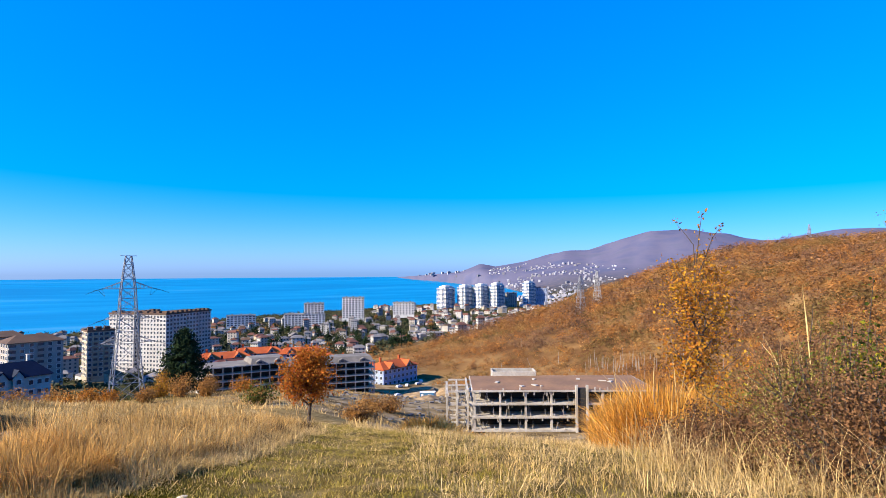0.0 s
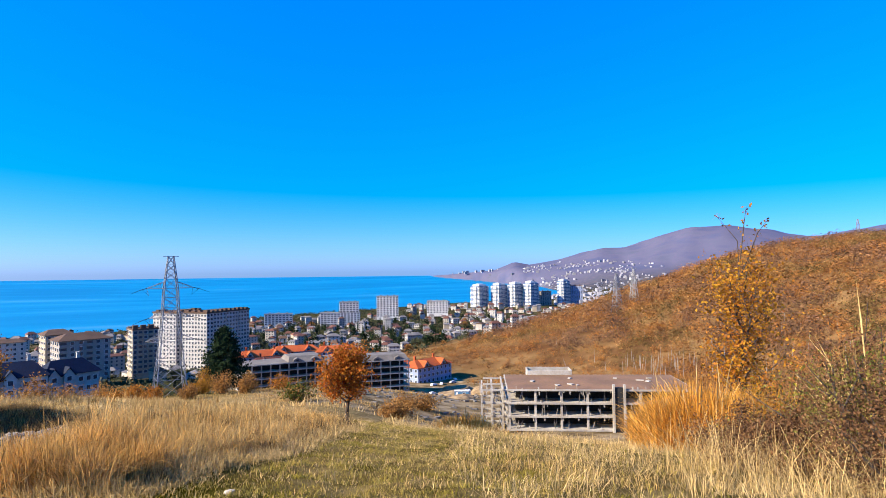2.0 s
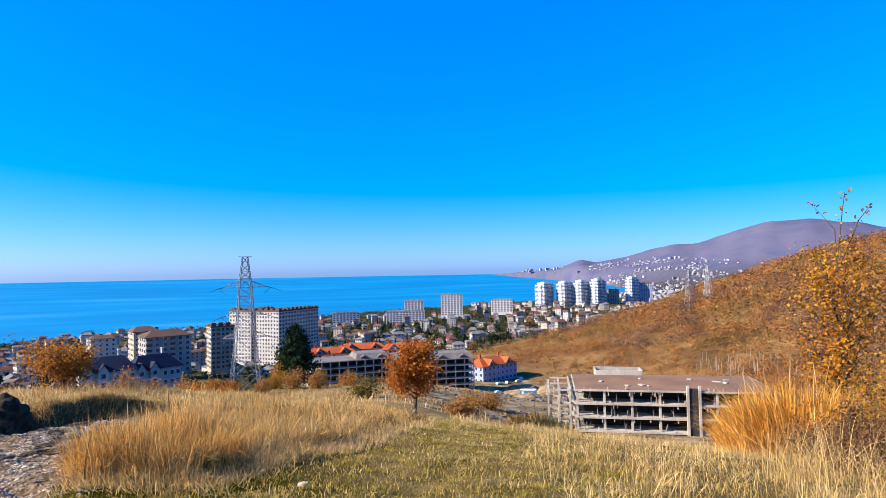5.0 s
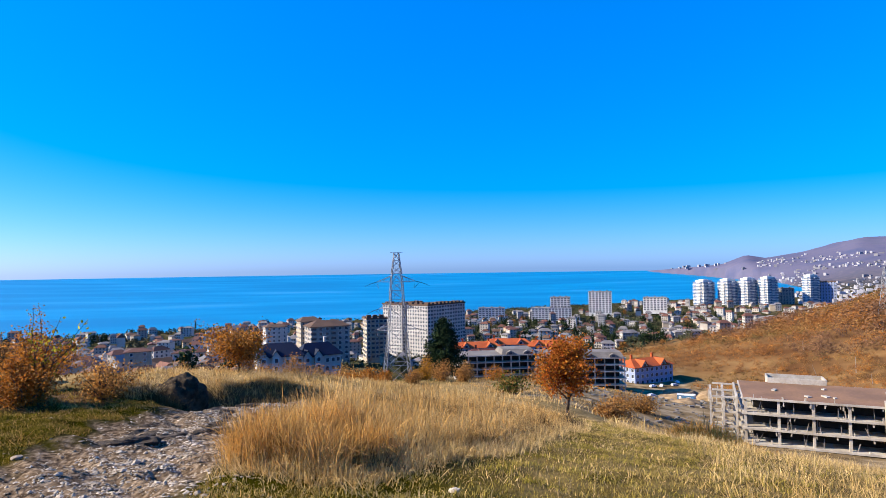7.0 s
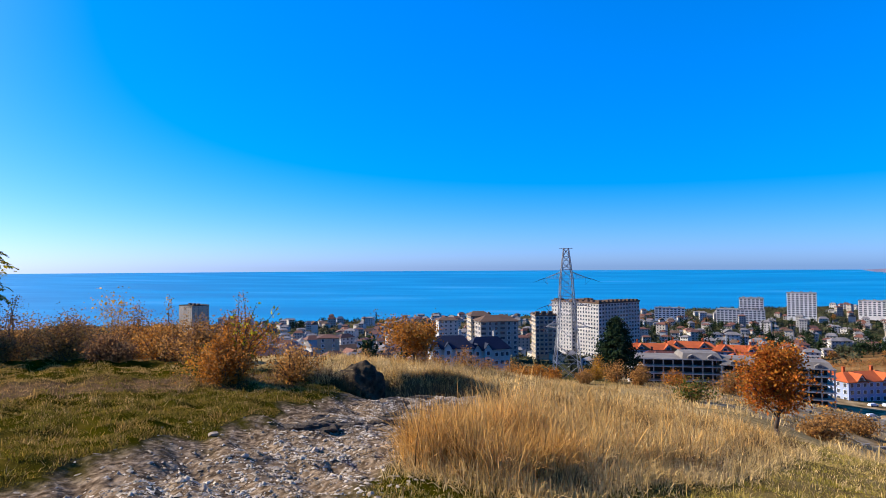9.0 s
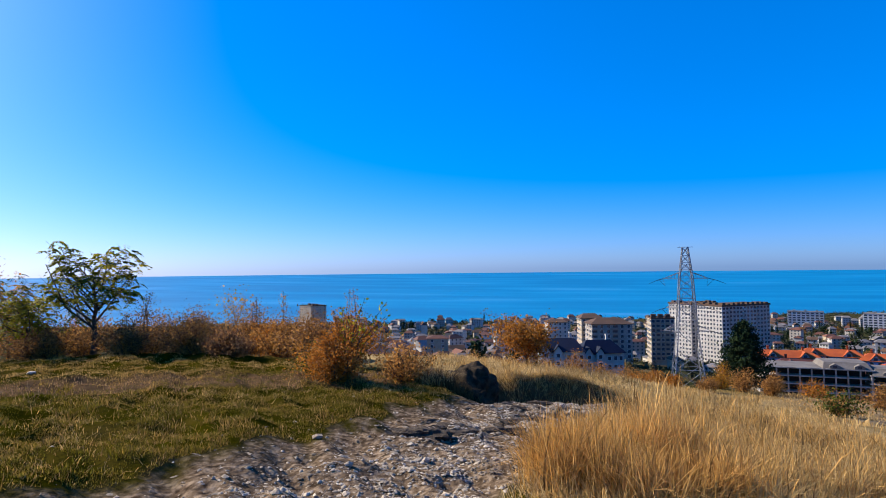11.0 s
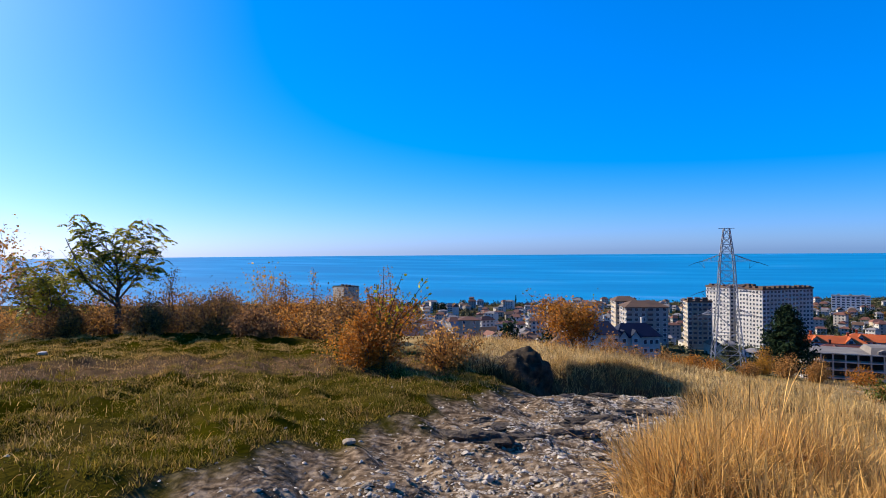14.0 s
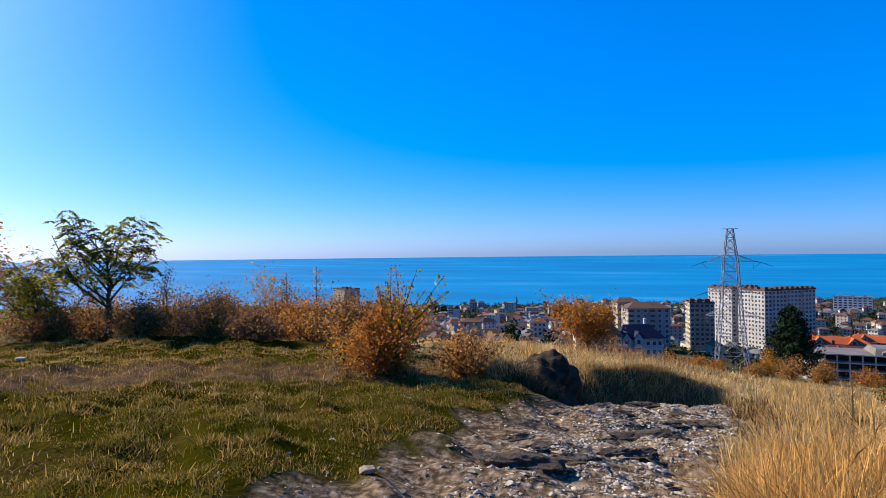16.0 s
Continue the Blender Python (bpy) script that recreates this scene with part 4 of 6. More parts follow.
def ditch_free(x, y):
    s = (x + 4.2) * 0.86 + (y - 17.4) * 0.5
    w = -(x + 4.2) * 0.5 + (y - 17.4) * 0.86
    return ~((s > -2.0) & (s < 3.0) & (w > -0.9) & (w < 1.5)) & off_track(x, y)


NEAR_TALL = [(-1.8, 8.3), (0, 8.1), (2.5, 11.4), (5.1, 16), (6.0, 22), (2, 21), (-2.0, 18.6), (-1.7, 14.5), (-2.1, 11.5)]
BANK = [(-6.5, 18.0), (-2.0, 18.6), (2, 21), (6, 22), (6, 30), (-3, 34), (-12, 30), (-9, 22)]
SLOPE = [(-14, 36), (6, 34), (10, 27), (26, 24), (48, 62), (66, 105), (62, 170), (20, 195), (-60, 195), (-40, 80), (-22, 40)]
RIGHT = [(3.4, 5.2), (2.9, 3.6), (3.4, 1.8), (6, 1.0), (9, 3.5), (13, 6), (24, 14), (26, 24), (12, 32), (8.6, 24), (7.6, 16), (5.2, 10)]
LAWN = [(-1.5, 5.5), (0.0, 8), (-1.7, 8.5), (-2.1, 15), (-3.4, 17.5), (-6, 16.5), (-9, 17), (-14, 16), (-24, 15), (-24, 5), (-12, 3.5), (-5, 3)]
GREEN_PATH = [(-2.4, 4.2), (2.6, 2.4), (4.6, 3.0), (6.5, 9), (8.2, 15), (9.5, 26), (7, 26), (5.2, 17), (2.6, 11.8), (0, 8.2), (-1.7, 8.6), (-2.2, 7)]

def mound(x, y):
    """How tall the grass grows: lower at the edges, uneven inside, with trodden gaps."""
    edge = np.minimum(np.interp(x, (-2, 0, 2.5, 5.1, 6.2), (8.2, 8.1, 11.4, 16, 22)) * -1 + y, 3.0)
    side = x - np.interp(y, (8.3, 11.5, 14.5, 18.6), (-1.8, -2.1, -1.7, -2.0))
    clumps = 0.80 + 0.55 * wave(x, y, 1.7, 12) + 0.40 * wave(x, y, 0.7, 3)
    return (0.45 + 0.55 * step(-0.1, 1.3, edge)) * (0.62 + 0.38 * step(0, 0.9, side)) * np.clip(clumps, 0.28, 1.4) * (1 - 0.42 * step(11, 15, y))


turf("tall_dry_grass", NEAR_TALL, 44000, 0.66, 0.0065, 0.75, M["dry"], "tall straw-coloured dry grass beside the gravel track", 34, 0.10, tall=mound)
turf("pale_dry_grass", NEAR_TALL, 44000, 0.66, 0.0065, 0.75, M["pale"], "tall pale dry grass with bent stems", 28, 0.10, tall=mound)
turf("seeding_grass", NEAR_TALL, 7500, 0.86, 0.005, 0.5, M["russet"], "thin stems with dry seed heads", 7, 0.14, tall=mound, plume=2.0)
turf("fallen_straw", NEAR_TALL, 16000, 0.55, 0.008, 1.3, M["pale"], "fallen straw across the dry grass", 4, 0.15, tall=mound)
turf("undergrowth_grass", NEAR_TALL, 15000, 0.26, 0.013, 0.7, M["green"], "low green grass under the dry stems", 8, 0.12, tall=mound)
# dead weeds whose dark brown doubles as shade in the gaps between clumps
turf("dead_weeds", NEAR_TALL, 22000, 0.46, 0.011, 0.6, M["weed"], "dark brown dead weeds, also standing in for shade between the straw", 40, 0.10, lambda x, y: wave(x, y, 1.7, 12) < 0.2, tall=lambda x, y: 0.6 + 0.4 * mound(x, y))
turf("russet_grass", [(-1.9, 8.5), (-0.6, 8.3), (0.2, 9.6), (-0.8, 11.5), (-2.0, 11)], 12000, 0.66, 0.008, 0.6, M["russet"], "russet tuft of dry grass at the track's edge", 34, 0.11)
turf("mound_fringe", [(-1.9, 8.2), (-0.2, 7.6), (2.4, 10.8), (5.0, 15.4), (5.6, 17), (2.6, 12.2), (0, 9.0), (-1.8, 9.0)], 14000, 0.26, 0.009, 0.9, M["pale"], "bent straw spilling over the short grass", 14, 0.13)
turf("bank_grass", BANK, 24000, 0.30, 0.014, 0.6, M["pale"], "pale dry grass on the bank behind the ditch", 16, 0.12, ditch_free)
turf("bank_weeds", BANK, 9000, 0.55, 0.012, 0.5, M["dry"], "brown weeds standing in the bank's grass", 26, 0.12, lambda x, y: ditch_free(x, y) & (wave(x, y, 3.7, 2) > 0.2))
turf("slope_grass", SLOPE, 14000, 0.7, 0.05, 0.4, M["pale"], "dry grass on the lower slope", 14, 0.5)
turf("yard_weeds", [(22, 60), (48, 80), (70, 150), (100, 215), (85, 262), (40, 270), (15, 225), (18, 120)], 16000, 1.0, 0.09, 0.5, M["dry"], "tall dry weeds round the building site", 16, 0.9, lambda x, y: wave(x, y, 38, 3) > -0.1)
turf("meadow_grass", RIGHT, 48000, 0.36, 0.007, 1.0, M["pale"], "knee-high pale dry meadow grass", 12, 0.13, off_path)
turf("meadow_undergrowth", RIGHT, 14000, 0.18, 0.015, 0.7, M["green"], "low green grass in the meadow", 8, 0.12)
short_turf("path_grass", GREEN_PATH, 80000, 0.07, 0.012, M["green"], "short trodden grass on the footpath", -0.6)
turf("path_straw", GREEN_PATH, 21000, 0.12, 0.009, 1.1, M["pale"], "flattened straw on the footpath", 6, 0.1, off_track)
# near lawn in the green that has shade mixed in
short_turf("near_lawn_grass", [(-10.5, 4.5), (-4.0, 3.5), (-4.4, 9), (-5, 12), (-5.5, 16), (-10.5, 16)], 160000, 0.055, 0.013, M["fresh_shade"], "short green grass beside the track")
short_turf("lawn_grass", LAWN, 140000, 0.055, 0.016, M["fresh"], "short green grass on the hilltop")
short_turf("lawn_thatch", LAWN, 80000, 0.06, 0.012, M["dry"], "yellowed blades in the short grass")
turf("lawn_tussock", LAWN, 30000, 0.17, 0.010, 0.9, M["fresh"], "taller tussocks in the short grass", 40, 0.07, lambda x, y: off_track(x, y) & (wave(x, y, 2.2, 8) > 0.1))
def worn_strip(x, y):
    off = (x + 9.8) * 0.79 - (y - 12.5) * 0.61 + 0.5 * wave(x, y, 1.6, 3) + rng.normal(0, 0.35, len(x))
    return off_track(x, y) & (off > -1.0) & (off < 1.7) & (x < -5.0)


turf("lawn_weeds", LAWN, 90000, 0.10, 0.010, 0.9, M["dry_weed"], "brown withered weeds across the worn part of the lawn", 14, 0.10, worn_strip)
turf("lawn_straw", LAWN, 14000, 0.13, 0.008, 0.8, M["dry"], "dry stalks among the short grass", 6, 0.1, lambda x, y: off_track(x, y) & (wave(x, y, 4.5, 6) > -0.15))


def leaves_mesh(name, p, size, material, droop=0.0):
    """Leaves: a pointed, folded diamond at each place."""
    n = len(p)
    size = size * rng.uniform(0.6, 1.35, n)
    a = rng.normal(0, 1, (n, 3))
    a[:, 2] -= droop
    a /= np.linalg.norm(a, axis=1)[:, None]
    b = np.cross(a, rng.normal(0, 1, (n, 3)))
    b /= np.linalg.norm(b, axis=1)[:, None] + 1e-9
    c = np.cross(a, b)
    s = size[:, None]
    v = np.empty((n, 4, 3))
    v[:, 0] = p
    slim = 0.32 if droop < 0.6 else 0.17
    v[:, 1] = p + a * s * 0.5 + b * s * slim + c * s * 0.08
    v[:, 2] = p + a * s
    v[:, 3] = p + a * s * 0.5 - b * s * slim + c * s * 0.08
    i = np.arange(n)[:, None] * 4
    return flat_mesh(name, v.reshape(-1, 3), np.concatenate([i + [0, 1, 2], i + [0, 2, 3]]), material)


def fronds_mesh(name, tips, each, length, material):
    """Feathered leaves: arching, drooping fronds from each tip, with pairs of leaflets along them."""
    p = np.repeat(tips, each, 0) + rng.normal(0, 0.09, (len(tips) * each, 3))
    n, m = len(p), 8
    az = rng.uniform(0, 6.283, n)
    d = np.c_[np.cos(az), np.sin(az), np.zeros(n)]
    side = np.c_[-np.sin(az), np.cos(az), np.zeros(n)]
    size = length * rng.uniform(0.65, 1.25, n)
    droop = rng.uniform(0.3, 1.5, n)
    v = []
    for t in np.linspace(0.18, 1.0, m):
        for q in (-1, 1):
            root = p + d * (size * t)[:, None]
            root[:, 2] += size * (0.25 * t - droop * t * t)
            a = d * 0.45 + side * q * 0.8 + rng.normal(0, 0.18, (n, 3))
            a[:, 2] -= 0.45
            a /= np.linalg.norm(a, axis=1)[:, None]
            s = (size * 0.42 * (1.15 - 0.5 * t))[:, None]
            w = d * 0.24 + rng.normal(0, 0.04, (n, 3))
            v.append(np.stack([root, root + a * s * 0.5 + w * s, root + a * s, root + a * s * 0.5 - w * s], 1))
    v = np.concatenate(v)
    i = np.arange(len(v))[:, None] * 4
    return flat_mesh(name, v.reshape(-1, 3), np.concatenate([i + [0, 1, 2], i + [0, 2, 3]]), material)


def branching(seed, h, spread, limbs, twigs, trunk=0.09, lean=0.0, fork=0.25, up=0.75):
    """A trunk with limbs and twigs. Returns the trunk's shape and places along the twigs."""
    r = np.random.default_rng(seed)
    s, tips = Shape(), []
    p, top = np.zeros(3), np.array((lean * h, 0, h * 0.8))
    pts = [p + (top - p) * t + np.array((r.normal(0, 0.02 * h), r.normal(0, 0.02 * h), 0)) * (t > 0) for t in np.linspace(0, 1, 7)]
    for k, (a, b) in enumerate(zip(pts, pts[1:])):
        s.bar(a, b, trunk * (1 - k / 7.5), trunk * (1 - (k + 1) / 7.5), 7)
    for k in range(limbs):
        t = fork + (1 - fork) * (k + r.uniform(0, 1)) / limbs
        q = t * 6
        i = min(5, int(q))
        a = pts[i] + (pts[i + 1] - pts[i]) * (q - i)
        az = k * 2.4 + r.uniform(-0.5, 0.5)
        length = spread * (1.15 - 0.55 * t) * r.uniform(0.7, 1.15)
        d = np.array((math.cos(az), math.sin(az), up + r.uniform(-0.2, 0.4)))
        d /= np.linalg.norm(d)
        m = a + d * length * 0.55 + r.normal(0, 0.04, 3) * length
        e = a + d * length + np.array((0, 0, 0.12 * length)) + r.normal(0, 0.08, 3) * length
        w = trunk * 0.42 * (1.1 - 0.6 * t)
        s.bar(a, m, w, w * 0.7, 5).bar(m, e, w * 0.7, w * 0.25, 5)
        for j in range(twigs):
            u = r.uniform(0.3, 1)
            b = a + (m - a) * u / 0.55 if u < 0.55 else m + (e - m) * (u - 0.55) / 0.45
            g = b + (d * 0.5 + r.normal(0, 0.6, 3)) * length * 0.36
            s.bar(b, g, w * 0.28, w * 0.1, 3)
            tips += [b + (g - b) * c for c in (0.4, 0.6, 0.8, 1.0)]
        tips += [m, e]
    return s, np.array(tips)


def tree(name, x, y, h, spread, limbs, twigs, leaf, size, per, label, seed, trunk=0.09, bark="bark", puff=0.16, up=0.75, fork=0.25, category="tree", group="", second=None, droop=0.0, z=None, layer=1.0, bare=0.0, fronds=0.0):
    t = thing(name, pose(x, y, (place_on(x, y) if z is None else z) - 0.05, 0, 0, seed * 47 % 360), label, category, group)
    wood, tips = branching(seed, h, spread, limbs, twigs, trunk, fork=fork, up=up)
    part("trunk", wood, M[bark], t, smooth=True)
    if bare:
        tips = tips[rng.uniform(0, 1, len(tips)) > bare]
    if fronds:
        rng.shuffle(tips)
        cut = int(len(tips) * 0.62)
        part("crown", fronds_mesh("crown", tips[:cut], per, fronds, M[leaf]), None, t)
        part("late_foliage", fronds_mesh("late_foliage", tips[cut:], per, fronds, M[second]), None, t)
        return t
    p = np.repeat(tips, per, 0)
    p = p + rng.normal(0, puff, p.shape) * (1, 1, layer)
    cut = len(p)
    if second:
        rng.shuffle(p)
        cut = int(len(p) * 0.6)
        part("late_foliage", leaves_mesh("late_foliage", p[cut:], size, M[second], droop), None, t)
    part("crown", leaves_mesh("crown", p[:cut], size, M[leaf], droop), None, t)
    return t


tree("maple_tree", 7.0, 23.3, 3.2, 1.35, 20, 16, "leaf_red", 0.095, 7, "small round maple with burnt-orange autumn leaves", 3, 0.13, puff=0.13, up=0.9, fork=0.3, second="leaf_orange")
young = tree("maple_tree", 16.1, 11.7, 6.6, 1.7, 22, 14, "leaf_yellow", 0.10, 5, "slender young tree with golden yellow leaves", 5, 0.12, puff=0.16, up=1.15, fork=0.22, second="leaf_orange", bare=0.3)
for line in (((15.95, 11.6, 1.9), (15.9, 11.59, 3.67), (15.69, 11.86, 4.17), (15.53, 12.06, 4.5)), ((15.93, 11.56, 2.9), (16.01, 11.44, 4.15), (16.06, 11.38, 4.7)), ((15.95, 11.5, 2.7), (16.23, 11.15, 3.9), (16.37, 10.94, 4.25))):
    # long thin shoots that stand above the crown, with a few last leaves
    back = young.matrix_basis.inverted()
    pts = [back @ Vector(p) for p in line]
    shoot = part("shoot", Shape().tube(pts, [0.03, 0.02, 0.012, 0.008][:len(pts)]), M["bark"], young)
    ends = np.repeat(np.array([pts[-1], pts[-1] * 0.75 + pts[-2] * 0.25, pts[-2]]), 5, 0)
    part("foliage", leaves_mesh("foliage", ends + rng.normal(0, 0.06, ends.shape), 0.10, M["leaf_rust"]), None, shoot)
tree("acacia_tree", -19.2, 16.8, 3.2, 2.4, 17, 7, "leaf_olive", 0.17, 2, "acacia tree with feathered dark and yellow-green leaves", 11, 0.15, up=0.9, fork=0.32, second="leaf_green", bare=0.5, fronds=0.38)
tree("acacia_tree", -20.7, 15.5, 2.3, 1.3, 12, 6, "leaf_olive", 0.14, 2, "thin young tree with sparse green leaves", 12, 0.08, up=0.9, fork=0.2, second="leaf_olive", bare=0.62, fronds=0.34)
tree("acacia_tree", -24.6, 17.2, 3.0, 1.8, 12, 7, "leaf_green", 0.13, 2, "thin young tree with yellowing leaves", 16, 0.09, up=0.9, fork=0.3, second="leaf_yellow", bare=0.5, fronds=0.34)
tree("bare_tree", -21.6, 14.4, 3.3, 1.5, 18, 14, "leaf_rust", 0.10, 1, "bare pale-twigged tree with few leaves", 13, 0.07, "bark_pale", up=1.2)
tree("bare_tree", -18.1, 22.5, 2.6, 1.3, 16, 14, "leaf_yellow", 0.10, 1, "bare shrub with grey upright twigs", 14, 0.06, "bark_pale", up=1.6, fork=0.05, bare=0.6)
tree("maple_tree", -6.8, 28.0, 1.6, 1.5, 18, 14, "leaf_orange", 0.11, 6, "spreading orange autumn tree beyond the bank", 15, 0.1, puff=0.16, fork=0.15, second="leaf_rust")


def bush(name, x, y, r, h, leaf, size, n, label, seed, second=None, sprigs=0, category="bush", bark="bark", z=None):
    """Stems fanning from one root, with leaves along them and an uneven outline."""
    q = np.random.default_rng(seed)
    t = thing(name, pose(x, y, (place_on(x, y) if z is None else z) - 0.05), label, category)
    s, pts = Shape(), []
    for k in range(26 + sprigs):
        az, lean = q.uniform(0, 6.283), q.uniform(0.05, 1.0)
        tall = h * (1.15 - 0.55 * lean) * q.uniform(0.6, 1.0) * (1.5 if k >= 26 else 1)
        lean = lean * 0.35 if k >= 26 else lean
        e = np.array((math.cos(az) * r * lean, math.sin(az) * r * lean, tall))
        a = np.array((math.cos(az), math.sin(az), 0)) * r * 0.12
        m = (a + e) / 2 + np.array((0, 0, 0.12 * tall)) + q.normal(0, 0.06, 3) * h
        w = 0.012 + 0.012 * r
        s.bar(a, m, w, w * 0.6, 4).bar(m, e, w * 0.6, w * 0.2, 4)
        cnt = n // 26 if k < 26 else n // 45
        u = q.uniform(0.12, 1, cnt)[:, None]
        line = np.where(u < 0.5, a + (m - a) * u * 2, m + (e - m) * (u - 0.5) * 2)
        pts.append(line + q.normal(0, (0.17 if k < 26 else 0.05) * r, (cnt, 3)) * (1, 1, 0.7))
    tagged(part("stem", s, M[bark], t), kind="stuff")
    p = np.concatenate(pts)
    p = p[p[:, 2] > 0.03]
    cut = len(p)
    if second:
        q.shuffle(p)
        cut = int(len(p) * 0.65)
        part("late_foliage", leaves_mesh("late_foliage", p[cut:], size, M[second]), None, t)
    part("foliage", leaves_mesh("foliage", p[:cut], size, M[leaf]), None, t)
    return t


bush("bush", -7.72, 14.2, 1.15, 1.2, "leaf_orange", 0.055, 9000, "orange autumn bush with long upright sprigs", 21, "leaf_rust", 6)


def sprigs(x, y, label, seed):
    """Long shoots that rise above a bush, with pale leaves set along them."""
    q = np.random.default_rng(seed)
    t = thing("bush", pose(x, y, place_on(x, y) - 0.05), label, "bush")
    for k in range(11):
        e = np.array((q.uniform(-0.3, 1.25), q.normal(0, 0.35), q.uniform(1.25, 2.0)))
        m = e * (0.35, 0.35, 0.6) + q.normal(0, 0.05, 3)
        a = np.array((q.normal(0, 0.08), q.normal(0, 0.08), 0))
        shoot = part("shoot", Shape().tube([a, m, e], [0.022, 0.014, 0.005]), M["bark"], t)
        u = q.uniform(0.35, 1, 34)[:, None]
        line = np.where(u < 0.6, a + (m - a) * u / 0.6, m + (e - m) * (u - 0.6) / 0.4)
        part("foliage", leaves_mesh("foliage", line + q.normal(0, 0.035, (34, 3)), 0.085, M["leaf_olive" if k % 3 else "leaf_orange"]), None, shoot)


sprigs(-7.6, 14.4, "long leafy shoots rising from the orange bush", 77)
bush("bush", -6.6, 15.4, 0.9, 0.9, "leaf_rust", 0.06, 3000, "low dark rust-brown bush in its own shade", 22)
bush("bush", -8.9, 15.2, 0.8, 0.7, "leaf_green", 0.08, 1300, "low yellowing bush at the lawn's edge", 23, "leaf_yellow")
for k, (bx, by, br, bh, leaf) in enumerate(((-10.8, 17.5, 1.3, 1.3, "leaf_rust"), (-12.6, 18.5, 1.5, 1.5, "leaf_rust"), (-14.6, 19.3, 1.6, 1.6, "leaf_rust"), (-16.5, 18.6, 1.5, 1.5, "bramble_dry"),
                                            (-18.2, 18.2, 1.6, 1.7, "leaf_rust"), (-20.6, 17.4, 1.7, 1.6, "leaf_rust"), (-23, 17.2, 1.7, 1.8, "bramble_dry"), (-25.5, 15.6, 1.8, 1.8, "leaf_rust"),
                                            (-22, 14.2, 1.3, 1.2, "leaf_rust"), (-28, 13.2, 1.8, 1.7, "bramble_dry"), (-13.4, 17.0, 0.9, 0.8, "bramble_dry"), (-11.2, 20.5, 1.5, 1.7, "leaf_orange"), (-15.4, 17.4, 1.4, 1.2, "leaf_rust"), (-17.4, 16.6, 1.3, 1.1, "bramble_dry"), (-19.8, 15.6, 1.3, 1.1, "leaf_rust"), (-24.2, 13.6, 1.5, 1.3, "leaf_rust"))):
    bush("bush", bx, by, br, bh, leaf, 0.066, 6200, "tangled rust-brown autumn shrub along the hedge", 30 + k, ("bramble_dry", "leaf_orange", "bramble_dry", "leaf_rust", "bramble_dry")[k % 5], 2)
# brambles and reeds by the footpath
for k, (bx, by, br, bh) in enumerate(((9.8, 4.6, 2.1, 2.3), (8.4, 3.4, 1.5, 1.5), (11.6, 5.6, 2.0, 2.5), (9.6, 6.6, 1.3, 1.0), (13.4, 7.4, 1.9, 1.7), (10.6, 3.0, 2.0, 2.9), (13.8, 5.4, 2.2, 3.2), (9.0, 5.5, 0.9, 1.0), (11.0, 7.6, 1.2, 0.8))):
    bush("bramble", bx, by, br, bh, "bramble", 0.044, 14000, "dense bramble thicket with brown and green leaves", 50 + k, ("bramble_green", "bramble_dry")[k % 2], 4, bark="bark")
for k, (bx, by, br, bh) in enumerate(((12.4, 6.6, 1.1, 1.9), (14.2, 7.6, 1.2, 2.2), (11.2, 4.6, 1.2, 2.4))):
    bush("bramble", bx, by, br, bh, "leaf_green", 0.085, 3600, "green-leaved bramble shoots above the brown thicket", 70 + k, "leaf_olive", 3)
turf("bramble_straw", [(6.4, 3.0), (9, 2.0), (14, 4), (14, 8), (9.5, 8), (7.2, 6)], 5200, 0.95, 0.005, 0.8, M["pale"], "dry stalks standing among the brambles", 9, 0.25)


def reeds(x, y, r, h, n, label, material="gold"):
    a, d = rng.uniform(0, 6.283, n), r * np.sqrt(rng.uniform(0, 1, n))
    px, py = x + np.cos(a) * d, y + np.sin(a) * d
    hh = h * rng.uniform(0.35, 1.12, n) * np.sqrt(np.clip(1.12 - 1.02 * (d / r) ** 2, 0.1, 2))
    t = thing("reed_clump", pose(x, y, place_on(x, y) - 0.05), label, "reeds")
    for k in range(4):
        i = np.flatnonzero((a * 4 / 6.2832).astype(int) % 4 == k)
        me = blades_mesh("tuft", px[i] - x, py[i] - y, hh[i], 0.018 * rng.uniform(0.6, 1.4, len(i)), 0.42, M[material], 0.5, land(px[i], py[i]) - place_on(x, y), turn=a[i])
        part("tuft", me, None, t)
    m = max(20, n // 60)
    i = rng.integers(0, n, m)
    part("seed_stalk", blades_mesh("seed_stalk", px[i] - x, py[i] - y, hh[i] * 1.25, np.full(m, 0.012), 0.25, M["pale"], 0.3, land(px[i], py[i]) - place_on(x, y), plume=2.4), None, t)
    return t


reeds(14.05, 11.4, 2.0, 2.2, 14000, "large clump of golden-orange dry reeds")
reeds(15.5, 10.5, 1.1, 2.2, 5000, "yellow-green clump of reeds beside golden ones", "leaf_yellow")
reeds(11.6, 5.8, 0.6, 2.55, 800, "pale plumed reeds rising from the brambles", "pale")
reeds(12.6, 23.2, 1.4, 1.25, 3200, "small golden clump of dry reeds")
reeds(14.6, 25.0, 1.3, 1.0, 2200, "small russet clump of dry reeds", "dry")


